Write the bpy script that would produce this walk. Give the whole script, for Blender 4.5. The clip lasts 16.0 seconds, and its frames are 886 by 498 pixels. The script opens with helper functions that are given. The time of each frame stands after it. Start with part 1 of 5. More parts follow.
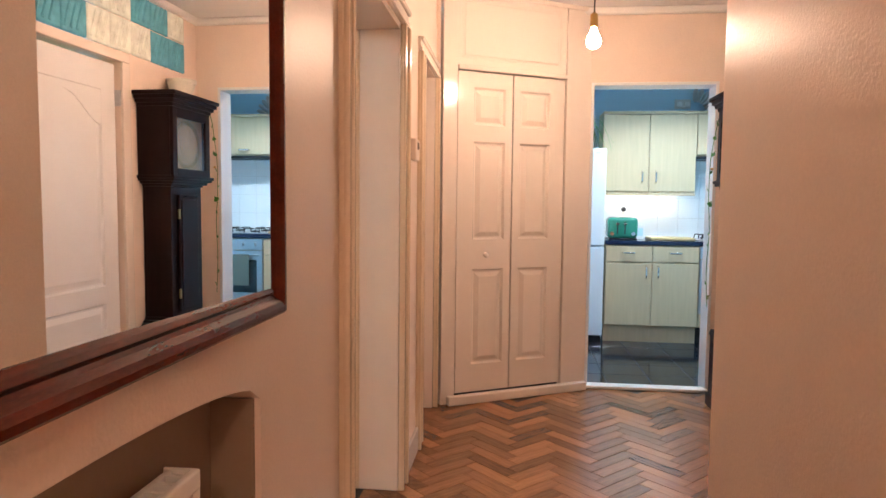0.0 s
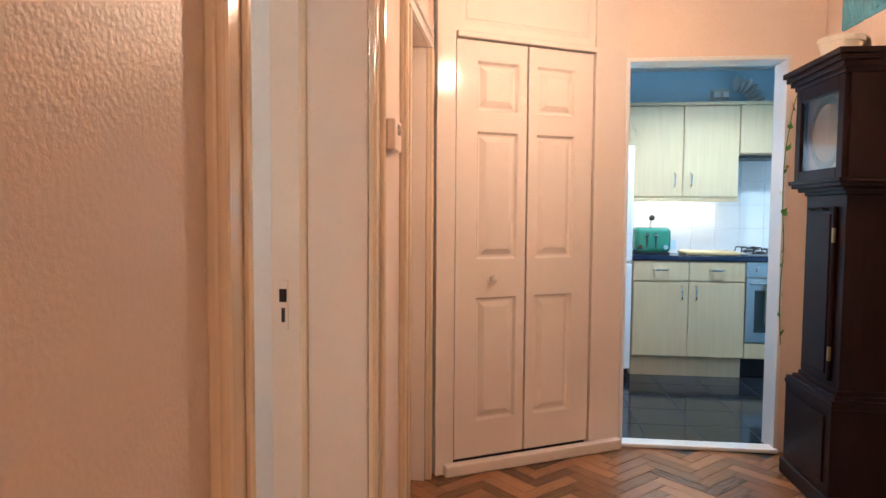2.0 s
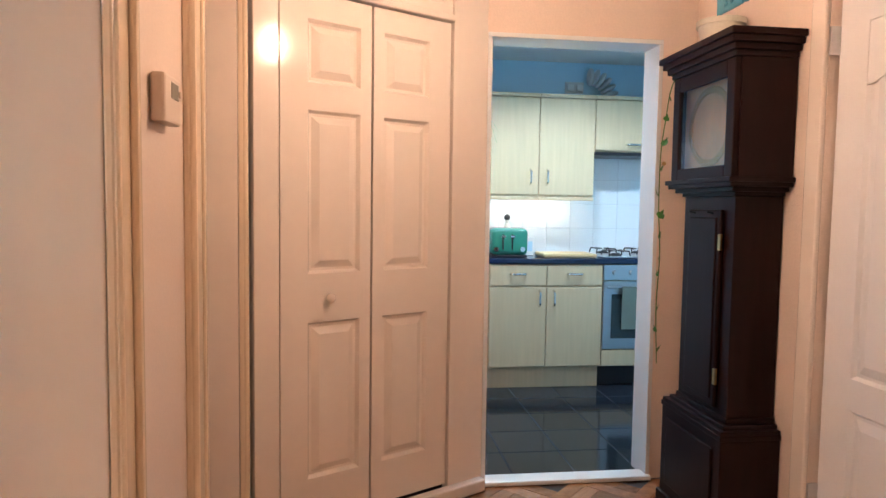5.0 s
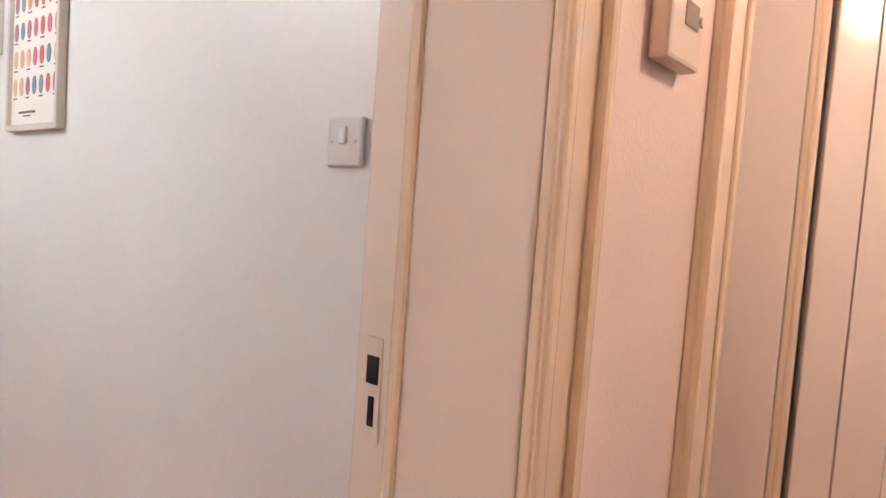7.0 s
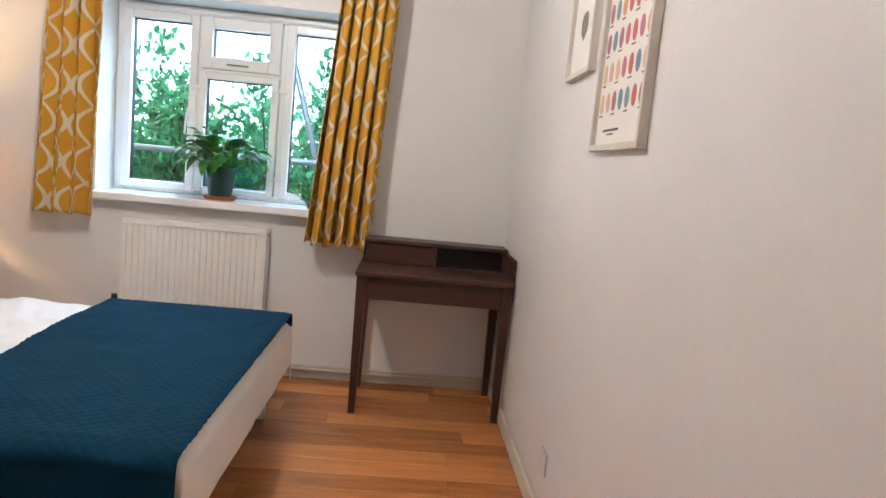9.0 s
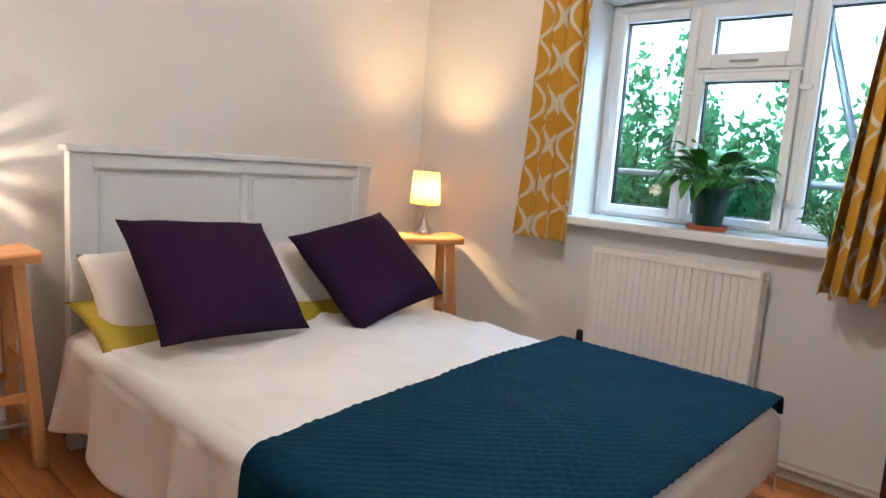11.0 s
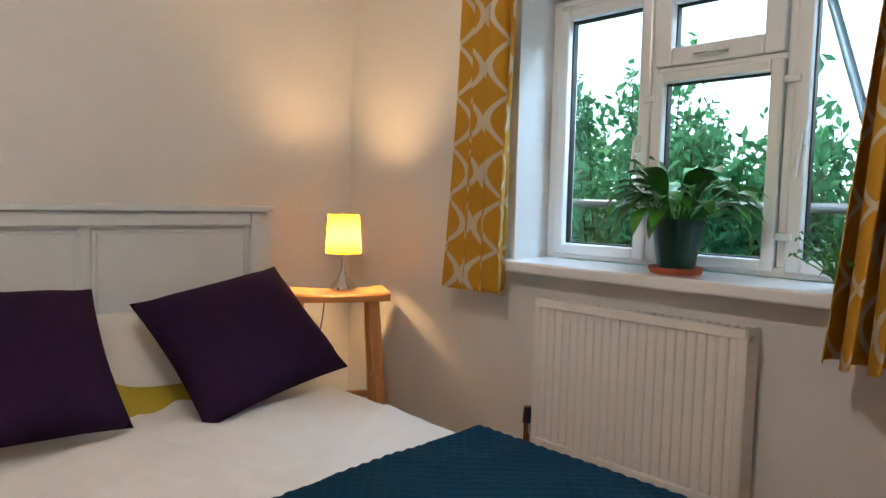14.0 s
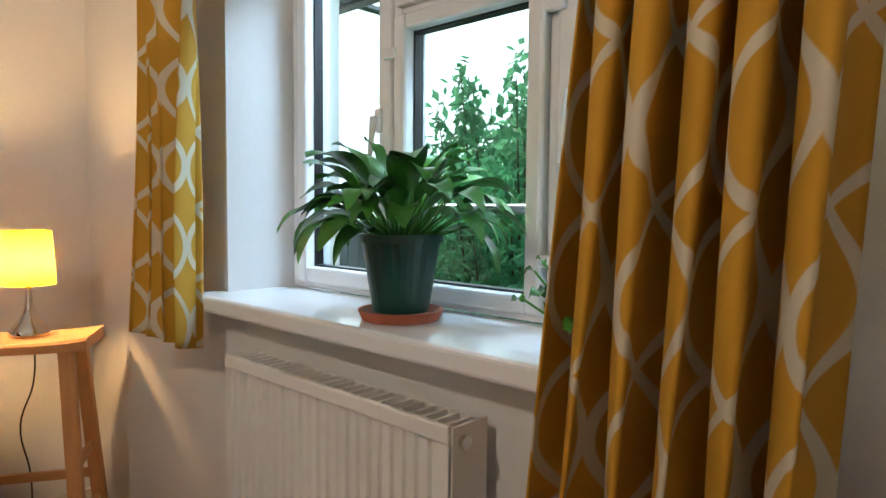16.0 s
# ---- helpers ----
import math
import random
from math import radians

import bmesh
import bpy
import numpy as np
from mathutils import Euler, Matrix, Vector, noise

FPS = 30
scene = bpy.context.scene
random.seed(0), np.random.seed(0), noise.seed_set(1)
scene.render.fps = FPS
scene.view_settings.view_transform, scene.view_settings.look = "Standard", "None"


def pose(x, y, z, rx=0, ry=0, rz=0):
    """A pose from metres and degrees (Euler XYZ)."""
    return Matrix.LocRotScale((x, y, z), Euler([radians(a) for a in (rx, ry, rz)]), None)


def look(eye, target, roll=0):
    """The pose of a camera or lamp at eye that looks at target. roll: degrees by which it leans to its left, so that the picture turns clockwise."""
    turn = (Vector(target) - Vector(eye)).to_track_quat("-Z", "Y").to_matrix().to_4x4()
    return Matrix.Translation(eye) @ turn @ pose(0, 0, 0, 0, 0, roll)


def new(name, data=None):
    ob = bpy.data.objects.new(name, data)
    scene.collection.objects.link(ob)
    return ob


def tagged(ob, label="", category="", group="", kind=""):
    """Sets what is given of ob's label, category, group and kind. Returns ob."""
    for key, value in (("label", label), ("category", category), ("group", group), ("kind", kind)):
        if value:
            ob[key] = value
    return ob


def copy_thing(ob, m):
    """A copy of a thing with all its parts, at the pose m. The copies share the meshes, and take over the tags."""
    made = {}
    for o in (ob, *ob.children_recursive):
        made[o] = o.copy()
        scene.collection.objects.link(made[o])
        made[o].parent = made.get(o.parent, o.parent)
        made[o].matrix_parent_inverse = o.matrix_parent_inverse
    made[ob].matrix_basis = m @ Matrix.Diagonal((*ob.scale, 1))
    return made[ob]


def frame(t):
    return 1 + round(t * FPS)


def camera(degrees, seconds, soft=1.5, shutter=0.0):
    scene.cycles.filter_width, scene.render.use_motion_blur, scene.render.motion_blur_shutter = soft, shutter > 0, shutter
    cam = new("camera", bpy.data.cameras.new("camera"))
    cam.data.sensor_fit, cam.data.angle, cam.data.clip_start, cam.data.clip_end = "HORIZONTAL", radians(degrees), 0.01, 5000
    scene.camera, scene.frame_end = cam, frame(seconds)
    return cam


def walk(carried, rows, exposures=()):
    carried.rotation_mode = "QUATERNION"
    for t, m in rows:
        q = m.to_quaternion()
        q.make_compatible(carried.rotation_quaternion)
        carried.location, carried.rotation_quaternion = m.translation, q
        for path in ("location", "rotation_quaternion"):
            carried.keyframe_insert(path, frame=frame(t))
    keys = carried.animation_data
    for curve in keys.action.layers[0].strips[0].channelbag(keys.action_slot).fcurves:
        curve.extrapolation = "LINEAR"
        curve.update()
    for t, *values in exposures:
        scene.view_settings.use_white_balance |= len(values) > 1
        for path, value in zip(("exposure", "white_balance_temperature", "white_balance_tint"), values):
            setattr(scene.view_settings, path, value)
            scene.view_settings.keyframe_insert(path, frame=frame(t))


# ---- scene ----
cam = camera(68.5, 16.0)
PATH = [
    (0, (0.988, 1.065, 1.217), (0.767, 3.047, 1.076), 0.6),
    (0.5, (0.962, 1.326, 1.232), (0.741, 3.308, 1.087), 0.6),
    (1, (0.94, 1.579, 1.23), (0.721, 3.562, 1.096), 0.5),
    (1.5, (0.923, 1.814, 1.237), (0.705, 3.798, 1.11), 0.5),
    (2, (0.909, 1.976, 1.223), (0.688, 3.96, 1.105), 0.4),
    (2.5, (0.936, 2.101, 1.227), (0.739, 4.088, 1.112), 0.4),
    (3, (0.892, 2.188, 1.223), (0.879, 4.184, 1.111), 0.2),
    (3.2, (0.862, 2.21, 1.224), (0.945, 4.205, 1.111), -0.1),
    (5.3, (0.957, 2.708, 1.248), (1.205, 4.687, 1.118), 0.8),
    (5.5, (0.994, 2.785, 1.239), (1.057, 4.78, 1.116), 1.0),
    (6, (1.034, 2.936, 1.227), (0.623, 4.891, 1.119), 1.6),
    (6.5, (1.005, 3.055, 1.222), (0.046, 4.805, 1.084), 3.0),
    (7, (0.862, 3.134, 1.2), (-0.41, 4.672, 1.075), 4.1),
    (7.5, (0.77, 3.227, 1.223), (-0.773, 4.491, 1.072), 4.9),
    (8, (0.71, 3.282, 1.24), (-1.1, 4.109, 1.042), 5.0),
    (8.5, (0.575, 3.315, 1.238), (-1.363, 3.755, 1.01), 5.6),
    (9, (0.369, 3.318, 1.254), (-1.612, 3.439, 1.01), 5.5),
    (9.5, (0.149, 3.348, 1.257), (-1.823, 3.144, 0.99), 5.3),
    (10, (-0.063, 3.338, 1.266), (-1.955, 2.763, 0.965), 4.9),
    (10.2, (-0.162, 3.315, 1.237), (-2.005, 2.597, 0.941), 4.8),
    (12.3, (-0.498, 3.384, 1.169), (-1.376, 1.601, 0.946), 3.1),
    (12.5, (-0.517, 3.378, 1.163), (-1.398, 1.595, 0.95), 3.0),
    (13, (-0.625, 3.302, 1.129), (-1.577, 1.551, 0.956), 2.6),
    (13.5, (-0.908, 3.262, 1.184), (-2.081, 1.651, 1.024), 2.2),
    (14, (-1.231, 3.272, 1.184), (-2.635, 1.854, 1.041), 1.4),
    (14.5, (-1.577, 3.263, 1.176), (-3.051, 1.917, 1.051), 1.2),
    (15, (-1.937, 3.315, 1.184), (-3.444, 2.005, 1.077), 1.1),
    (15.5, (-2.202, 3.324, 1.188), (-3.731, 2.04, 1.073), 0.7),
    (16, (-2.383, 3.297, 1.204), (-3.824, 1.916, 1.077), 0.5),
]
walk(cam, [(t, look(eye, target, roll)) for t, eye, target, roll in PATH], [(0.0, 0.8, 6000, 10), (5.5, 0.68, 6000, 10), (6.5, 0.85, 5500, 10), (7.5, 1.1, 5300, 10), (8.5, 0.84, 5600, 10), (10.0, 0.48, 5700, 10), (12.5, 0.18, 5450, 10), (14.0, -0.2, 6100, 10), (16.0, -0.17, 6300, 10)])

# ---- world, large lights ----
world = bpy.data.worlds.new("world")
scene.world = world
world.use_nodes = True
wn = world.node_tree.nodes
sky = wn.new("ShaderNodeTexSky")
sky.sky_type = "NISHITA"
sky.sun_disc = False
sky.sun_elevation, sky.sun_rotation = radians(45), radians(200)
sky.altitude, sky.air_density, sky.dust_density = 60, 1.0, 6.0
wn["Background"].inputs["Strength"].default_value = 0.15
world.node_tree.links.new(sky.outputs[0], wn["Background"].inputs["Color"])


def lamp(name, kind, place, energy, color, size=0.1, target=None, size_y=None):
    data = bpy.data.lights.new(name, kind)
    data.energy, data.color = energy, color
    if kind == "AREA":
        data.size = size
        if size_y:
            data.shape, data.size_y = "RECTANGLE", size_y
    elif kind == "SUN":
        data.angle = size
    else:
        data.shadow_soft_size = size
    ob = new(name, data)
    ob.matrix_world = look(place, target) if target else Matrix.Translation(place)
    return ob


WARM = (1.0, 0.56, 0.28)
SOFT = (1.0, 0.70, 0.46)
COOL = (0.72, 0.88, 1.0)
lamp("sun", "SUN", (-5, -14, 15), 3.0, (1.0, 0.97, 0.92), radians(3), (0, 0, 0))
# added area lamp, out of view above the window head, boosts the sky light
lamp("window_daylight", "AREA", (-3.80, 2.3, 2.26), 55, (0.55, 0.78, 1.0), 1.3, (-2.4, 2.2, 0.9), 0.24)
lamp("kitchen_spot_light", "SPOT", (2.05, 6.25, 2.33), 45, COOL, 0.05, (2.05, 6.3, 0))
lamp("kitchen_spot_light_b", "SPOT", (2.6, 6.25, 2.33), 28, COOL, 0.05, (2.6, 6.4, 0))
for o in (scene.objects["kitchen_spot_light"], scene.objects["kitchen_spot_light_b"]):
    o.data.spot_size, o.data.spot_blend = radians(150), 0.6

# ---- materials ----


def mat(name, color, rough=0.5, metal=0.0, var=0.12, scale=6.0, bump=0.15, fine=90.0, coat=0.0, stretch=(1, 1, 1), island=0.0, spec=0.5, obj_random=0.0, trans=0.0, emit=None, power=0.0):
    m = bpy.data.materials.new(name)
    m.use_nodes = True
    nt = m.node_tree
    b = nt.nodes["Principled BSDF"]
    b.inputs["Roughness"].default_value, b.inputs["Metallic"].default_value = rough, metal
    b.inputs["Coat Weight"].default_value = coat
    b.inputs["Specular IOR Level"].default_value = spec
    b.inputs["Transmission Weight"].default_value = trans
    co = nt.nodes.new("ShaderNodeTexCoord")
    mp = nt.nodes.new("ShaderNodeMapping")
    mp.inputs["Scale"].default_value = stretch
    nt.links.new(co.outputs["Object"], mp.inputs["Vector"])
    n1 = nt.nodes.new("ShaderNodeTexNoise")
    n1.inputs["Scale"].default_value, n1.inputs["Detail"].default_value = scale, 5
    n2 = nt.nodes.new("ShaderNodeTexNoise")
    n2.inputs["Scale"].default_value, n2.inputs["Detail"].default_value = fine, 3
    for n in (n1, n2):
        nt.links.new(mp.outputs[0], n.inputs["Vector"])
    add = nt.nodes.new("ShaderNodeMath")
    add.operation = "MULTIPLY_ADD"
    add.inputs[1].default_value, add.inputs[2].default_value = 0.4, 0.0
    nt.links.new(n2.outputs["Fac"], add.inputs[0])
    s2 = nt.nodes.new("ShaderNodeMath")
    s2.operation = "MULTIPLY_ADD"
    s2.inputs[1].default_value = 0.6
    nt.links.new(n1.outputs["Fac"], s2.inputs[0])
    nt.links.new(add.outputs[0], s2.inputs[2])
    src = s2.outputs[0]
    if obj_random or island:
        g = nt.nodes.new("ShaderNodeObjectInfo" if obj_random else "ShaderNodeNewGeometry")
        m3 = nt.nodes.new("ShaderNodeMath")
        m3.operation = "MULTIPLY_ADD"
        m3.inputs[1].default_value = obj_random or island
        nt.links.new(g.outputs["Random" if obj_random else "Random Per Island"], m3.inputs[0])
        m4 = nt.nodes.new("ShaderNodeMath")
        m4.operation = "SUBTRACT"
        m4.inputs[1].default_value = (obj_random or island) / 2
        nt.links.new(src, m3.inputs[2])
        nt.links.new(m3.outputs[0], m4.inputs[0])
        src = m4.outputs[0]
    r = nt.nodes.new("ShaderNodeMapRange")
    r.inputs[1].default_value, r.inputs[2].default_value = 0.25, 0.75
    r.inputs[3].default_value, r.inputs[4].default_value = 1 - var, 1 + var
    r.clamp = False
    nt.links.new(src, r.inputs[0])
    mx = nt.nodes.new("ShaderNodeVectorMath")
    mx.operation = "SCALE"
    mx.inputs[0].default_value = color
    nt.links.new(r.outputs[0], mx.inputs["Scale"])
    nt.links.new(mx.outputs[0], b.inputs["Base Color"])
    if bump:
        bp = nt.nodes.new("ShaderNodeBump")
        bp.inputs["Strength"].default_value, bp.inputs["Distance"].default_value = bump, 0.004
        nt.links.new(s2.outputs[0], bp.inputs["Height"])
        nt.links.new(bp.outputs[0], b.inputs["Normal"])
    if emit:
        b.inputs["Emission Color"].default_value = (*emit, 1)
        b.inputs["Emission Strength"].default_value = power
    return m


M_HALL = mat("hall_wall_paint", (0.80, 0.66, 0.56), 0.36, var=0.08, scale=3, bump=0.6, fine=130)
M_GLOSS = mat("cream_gloss_paint", (0.82, 0.73, 0.65), 0.15, var=0.03, scale=4, bump=0.05, fine=25)
M_CASING = mat("aged_gloss_trim", (0.80, 0.66, 0.49), 0.12, var=0.05, scale=5, bump=0.15, fine=30, stretch=(6, 6, 0.6))
M_BEDWALL = mat("bedroom_wall_paint", (0.74, 0.74, 0.73), 0.42, var=0.04, scale=2.5, bump=0.2, fine=60)
M_CEIL = mat("ceiling_paint", (0.80, 0.78, 0.75), 0.7, var=0.03, scale=2, bump=0.1)
M_KWALL = mat("kitchen_blue_paint", (0.50, 0.72, 0.86), 0.5, var=0.03, scale=3)
M_WTILE = mat("white_wall_tile", (0.80, 0.84, 0.85), 0.15, var=0.02, scale=5, bump=0.03, obj_random=0.1)
M_GROUT = mat("pale_grout", (0.6, 0.62, 0.62), 0.8)
M_WHITE = mat("white_upvc", (0.80, 0.82, 0.83), 0.25, var=0.03, scale=4, bump=0.05)
M_SILL = mat("white_sill_gloss", (0.82, 0.83, 0.84), 0.10, var=0.03, scale=4, bump=0.04)
M_RAD = mat("radiator_enamel", (0.80, 0.78, 0.74), 0.35, var=0.05, scale=5, bump=0.05)
M_BEDW = mat("white_bed_paint", (0.70, 0.74, 0.76), 0.4, var=0.04, scale=5, bump=0.06)
M_PARQ = mat("oak_parquet_block", (0.25, 0.110, 0.045), 0.26, var=0.45, scale=5, bump=0.1, fine=120, stretch=(1.5, 14, 6), obj_random=0.55)
M_PARQJ = mat("oak_parquet_rest", (0.25, 0.110, 0.045), 0.26, var=0.45, scale=5, bump=0.1, fine=120, stretch=(5, 5, 5), island=0.55)
M_JOINT = mat("dark_floor_joint", (0.03, 0.018, 0.01), 0.8)
M_LAM = mat("oak_laminate_board", (0.46, 0.185, 0.055), 0.27, var=0.40, scale=3, bump=0.06, fine=40, stretch=(10, 1.0, 4), obj_random=0.35)
M_KTILE = mat("dark_floor_tile", (0.018, 0.021, 0.030), 0.10, var=0.5, scale=4, bump=0.05, fine=25, obj_random=0.3)
M_KGROUT = mat("dark_grout", (0.045, 0.05, 0.055), 0.7)
M_MAHOG = mat("mahogany_frame", (0.085, 0.011, 0.004), 0.26, var=0.5, scale=8, bump=0.08, stretch=(4, 1.0, 4), spec=0.35)
M_CLOCK = mat("dark_clock_wood", (0.013, 0.004, 0.004), 0.42, var=0.45, scale=6, bump=0.1, stretch=(6, 6, 0.8), spec=0.18)
M_DESK = mat("dark_bureau_wood", (0.048, 0.016, 0.010), 0.42, var=0.4, scale=6, bump=0.12, stretch=(6, 0.8, 6))
M_DESKIN = mat("black_desk_recess", (0.012, 0.010, 0.012), 0.6)
M_PINE = mat("pine_stool_wood", (0.55, 0.27, 0.10), 0.42, var=0.22, scale=5, bump=0.1, stretch=(1.2, 9, 2))
M_PINEL = mat("pine_leg_wood", (0.55, 0.27, 0.10), 0.42, var=0.22, scale=5, bump=0.1, stretch=(9, 9, 0.9))
M_WARD = mat("wardrobe_veneer", (0.40, 0.145, 0.04), 0.42, var=0.18, scale=4, bump=0.06, stretch=(9, 9, 0.6))
M_KUNIT = mat("maple_kitchen_unit", (0.62, 0.50, 0.31), 0.38, var=0.10, scale=4, bump=0.04, stretch=(10, 10, 0.7))
M_WORKTOP = mat("blue_black_worktop", (0.012, 0.022, 0.055), 0.15, var=0.6, scale=30, bump=0.02)
M_STEEL = mat("brushed_steel", (0.62, 0.62, 0.62), 0.28, 1.0, var=0.08, scale=9, bump=0.03, stretch=(1, 1, 9))
M_CHROME = mat("chrome", (0.75, 0.73, 0.70), 0.10, 1.0, var=0.03, bump=0)
M_BLACK = mat("black_enamel", (0.012, 0.012, 0.014), 0.35, var=0.2)
M_OVENGL = mat("dark_oven_glass", (0.03, 0.045, 0.05), 0.06, var=0.3, scale=3, bump=0)
M_FRIDGE = mat("fridge_white", (0.80, 0.84, 0.86), 0.28, var=0.02, scale=3, bump=0.03)
M_GREEN = mat("green_enamel", (0.04, 0.24, 0.16), 0.22, var=0.08, scale=6, bump=0.03)
M_BOARD = mat("chopping_board_wood", (0.62, 0.45, 0.22), 0.5, var=0.15, scale=5, stretch=(1, 8, 8))
M_SHEET = mat("white_cotton_sheet", (0.80, 0.79, 0.77), 0.85, var=0.03, scale=6, bump=0.25, fine=14)
M_QUILT = mat("teal_quilt", (0.002, 0.026, 0.054), 0.85, var=0.2, scale=12, bump=0.2, fine=200, spec=0.1)
M_PURPLE = mat("aubergine_linen", (0.022, 0.009, 0.032), 0.9, var=0.2, scale=20, bump=0.35, fine=420, spec=0.1)
M_YCLOTH = mat("mustard_piping", (0.42, 0.33, 0.02), 0.7)
M_POT = mat("green_plastic_pot", (0.008, 0.055, 0.045), 0.35, var=0.1)
M_TERRA = mat("terracotta_saucer", (0.40, 0.10, 0.045), 0.6, var=0.1)
M_SOIL = mat("potting_soil", (0.03, 0.02, 0.012), 0.9, bump=0.6)
M_LEAF = mat("glossy_leaf", (0.035, 0.17, 0.016), 0.30, var=0.5, scale=9, bump=0.1, island=0.5)
M_HEDGE = mat("hedge_leaf", (0.08, 0.30, 0.15), 0.5, var=0.6, scale=2, bump=0, island=0.8, trans=0.0)
leaf_nt = M_HEDGE.node_tree
leaf_tr, leaf_mix = leaf_nt.nodes.new("ShaderNodeBsdfTranslucent"), leaf_nt.nodes.new("ShaderNodeMixShader")
leaf_tr.inputs["Color"].default_value = (0.16, 0.50, 0.24, 1)
leaf_mix.inputs[0].default_value = 0.5
leaf_nt.links.new(leaf_nt.nodes["Principled BSDF"].outputs[0], leaf_mix.inputs[1])
leaf_nt.links.new(leaf_tr.outputs[0], leaf_mix.inputs[2])
leaf_nt.links.new(leaf_mix.outputs[0], leaf_nt.nodes["Material Output"].inputs["Surface"])
M_BARK = mat("bark", (0.10, 0.07, 0.05), 0.8, bump=0.4)
M_GRASS = mat("lawn", (0.07, 0.13, 0.05), 0.9, var=0.3, scale=2, bump=0.5)
M_FENCE = mat("weathered_fence", (0.10, 0.15, 0.16), 0.8, var=0.25, scale=3, stretch=(8, 8, 0.6), obj_random=0.2)
M_POLE = mat("galvanised_pole", (0.30, 0.33, 0.35), 0.45, 0.8, var=0.2)
M_SCAFB = mat("scaffold_board", (0.42, 0.31, 0.20), 0.8, var=0.2, stretch=(1, 6, 6))
M_BRICKW = mat("outside_render", (0.62, 0.60, 0.52), 0.85, var=0.08)
M_PLAST = mat("ivory_plastic", (0.72, 0.60, 0.50), 0.35, var=0.04, bump=0.03)
M_SWITCH = mat("white_plastic", (0.66, 0.66, 0.66), 0.3, var=0.03, bump=0.02)
M_SCREEN = mat("lcd_grey", (0.22, 0.20, 0.15), 0.2)
M_BRASS = mat("aged_brass", (0.55, 0.36, 0.14), 0.3, 1.0)
# gilt tone stands in for the warm lamp glare on the clock glass
M_DIAL = mat("warm_glare_dial", (0.80, 0.52, 0.26), 0.42, 0.7, var=0.2, scale=9)
M_CREAMPOT = mat("cream_ceramic", (0.68, 0.66, 0.56), 0.4)
M_GREYLAMP = mat("grey_lamp_metal", (0.13, 0.13, 0.14), 0.4, 0.6)
M_PAPER = mat("print_paper", (0.78, 0.77, 0.73), 0.5, var=0.02, bump=0)
M_FRAMEW = mat("pale_picture_frame", (0.62, 0.58, 0.52), 0.45, var=0.05)
M_PIPE = mat("painted_pipe", (0.62, 0.56, 0.47), 0.4)
M_FLEX = mat("black_flex", (0.01, 0.01, 0.01), 0.5)
M_BLOCKC = mat("clear_glass_block", (0.80, 0.86, 0.78), 0.12, var=0.25, scale=14, bump=0.9, fine=20)
M_BLOCKB = mat("blue_glass_block", (0.12, 0.42, 0.56), 0.12, var=0.25, scale=14, bump=0.9, fine=20)
M_DOORW = mat("white_door_paint", (0.80, 0.80, 0.82), 0.35, var=0.03, bump=0.08)
M_NICHE = mat("niche_brown", (0.30, 0.21, 0.15), 0.6, var=0.06)
M_BULB = mat("warm_bulb", (1, 0.8, 0.6), 0.3, bump=0, emit=(1.0, 0.65, 0.43), power=310)
M_BEDBULB = mat("bedroom_bulb", (1, 0.8, 0.6), 0.3, bump=0, emit=(1.0, 0.85, 0.69), power=860)
M_GLOBE = mat("frosted_globe", (1, 0.9, 0.8), 0.3, bump=0, emit=(1.0, 0.78, 0.55), power=6)
M_TBULB = mat("table_bulb", (1, 0.8, 0.6), 0.3, bump=0, emit=(1.0, 0.58, 0.24), power=1250)
M_STRIP = mat("strip_tube", (1, 1, 1), 0.3, bump=0, emit=(1.0, 0.95, 0.85), power=15)
M_SPOTD = mat("spot_lens", (1, 1, 1), 0.3, bump=0, emit=(0.85, 0.94, 1.0), power=30)
M_MIRROR = mat("mirror_silver", (0.92, 0.92, 0.91), 0.0, 1.0, var=0.0, bump=0)


def glass_mat(name, color=(1, 1, 1), rough=0.0):
    m = bpy.data.materials.new(name)
    m.use_nodes = True
    b = m.node_tree.nodes["Principled BSDF"]
    b.inputs["Base Color"].default_value = (*color, 1)
    b.inputs["Roughness"].default_value = rough
    b.inputs["Transmission Weight"].default_value = 1
    b.inputs["IOR"].default_value = 1.45
    return m


M_GLASS = glass_mat("window_glass", (0.93, 0.99, 1.0))
M_CGLASS = glass_mat("clock_glass")


def shade_mat():
    m = bpy.data.materials.new("yellow_lamp_shade")
    m.use_nodes = True
    nt = m.node_tree
    out = nt.nodes["Material Output"]
    nt.nodes.remove(nt.nodes["Principled BSDF"])
    d, t, mix = nt.nodes.new("ShaderNodeBsdfDiffuse"), nt.nodes.new("ShaderNodeBsdfTranslucent"), nt.nodes.new("ShaderNodeMixShader")
    for n in (d, t):
        n.inputs["Color"].default_value = (0.82, 0.48, 0.015, 1)
    mix.inputs[0].default_value = 0.55
    nt.links.new(d.outputs[0], mix.inputs[1])
    nt.links.new(t.outputs[0], mix.inputs[2])
    nt.links.new(mix.outputs[0], out.inputs["Surface"])
    return m


M_SHADE = shade_mat()


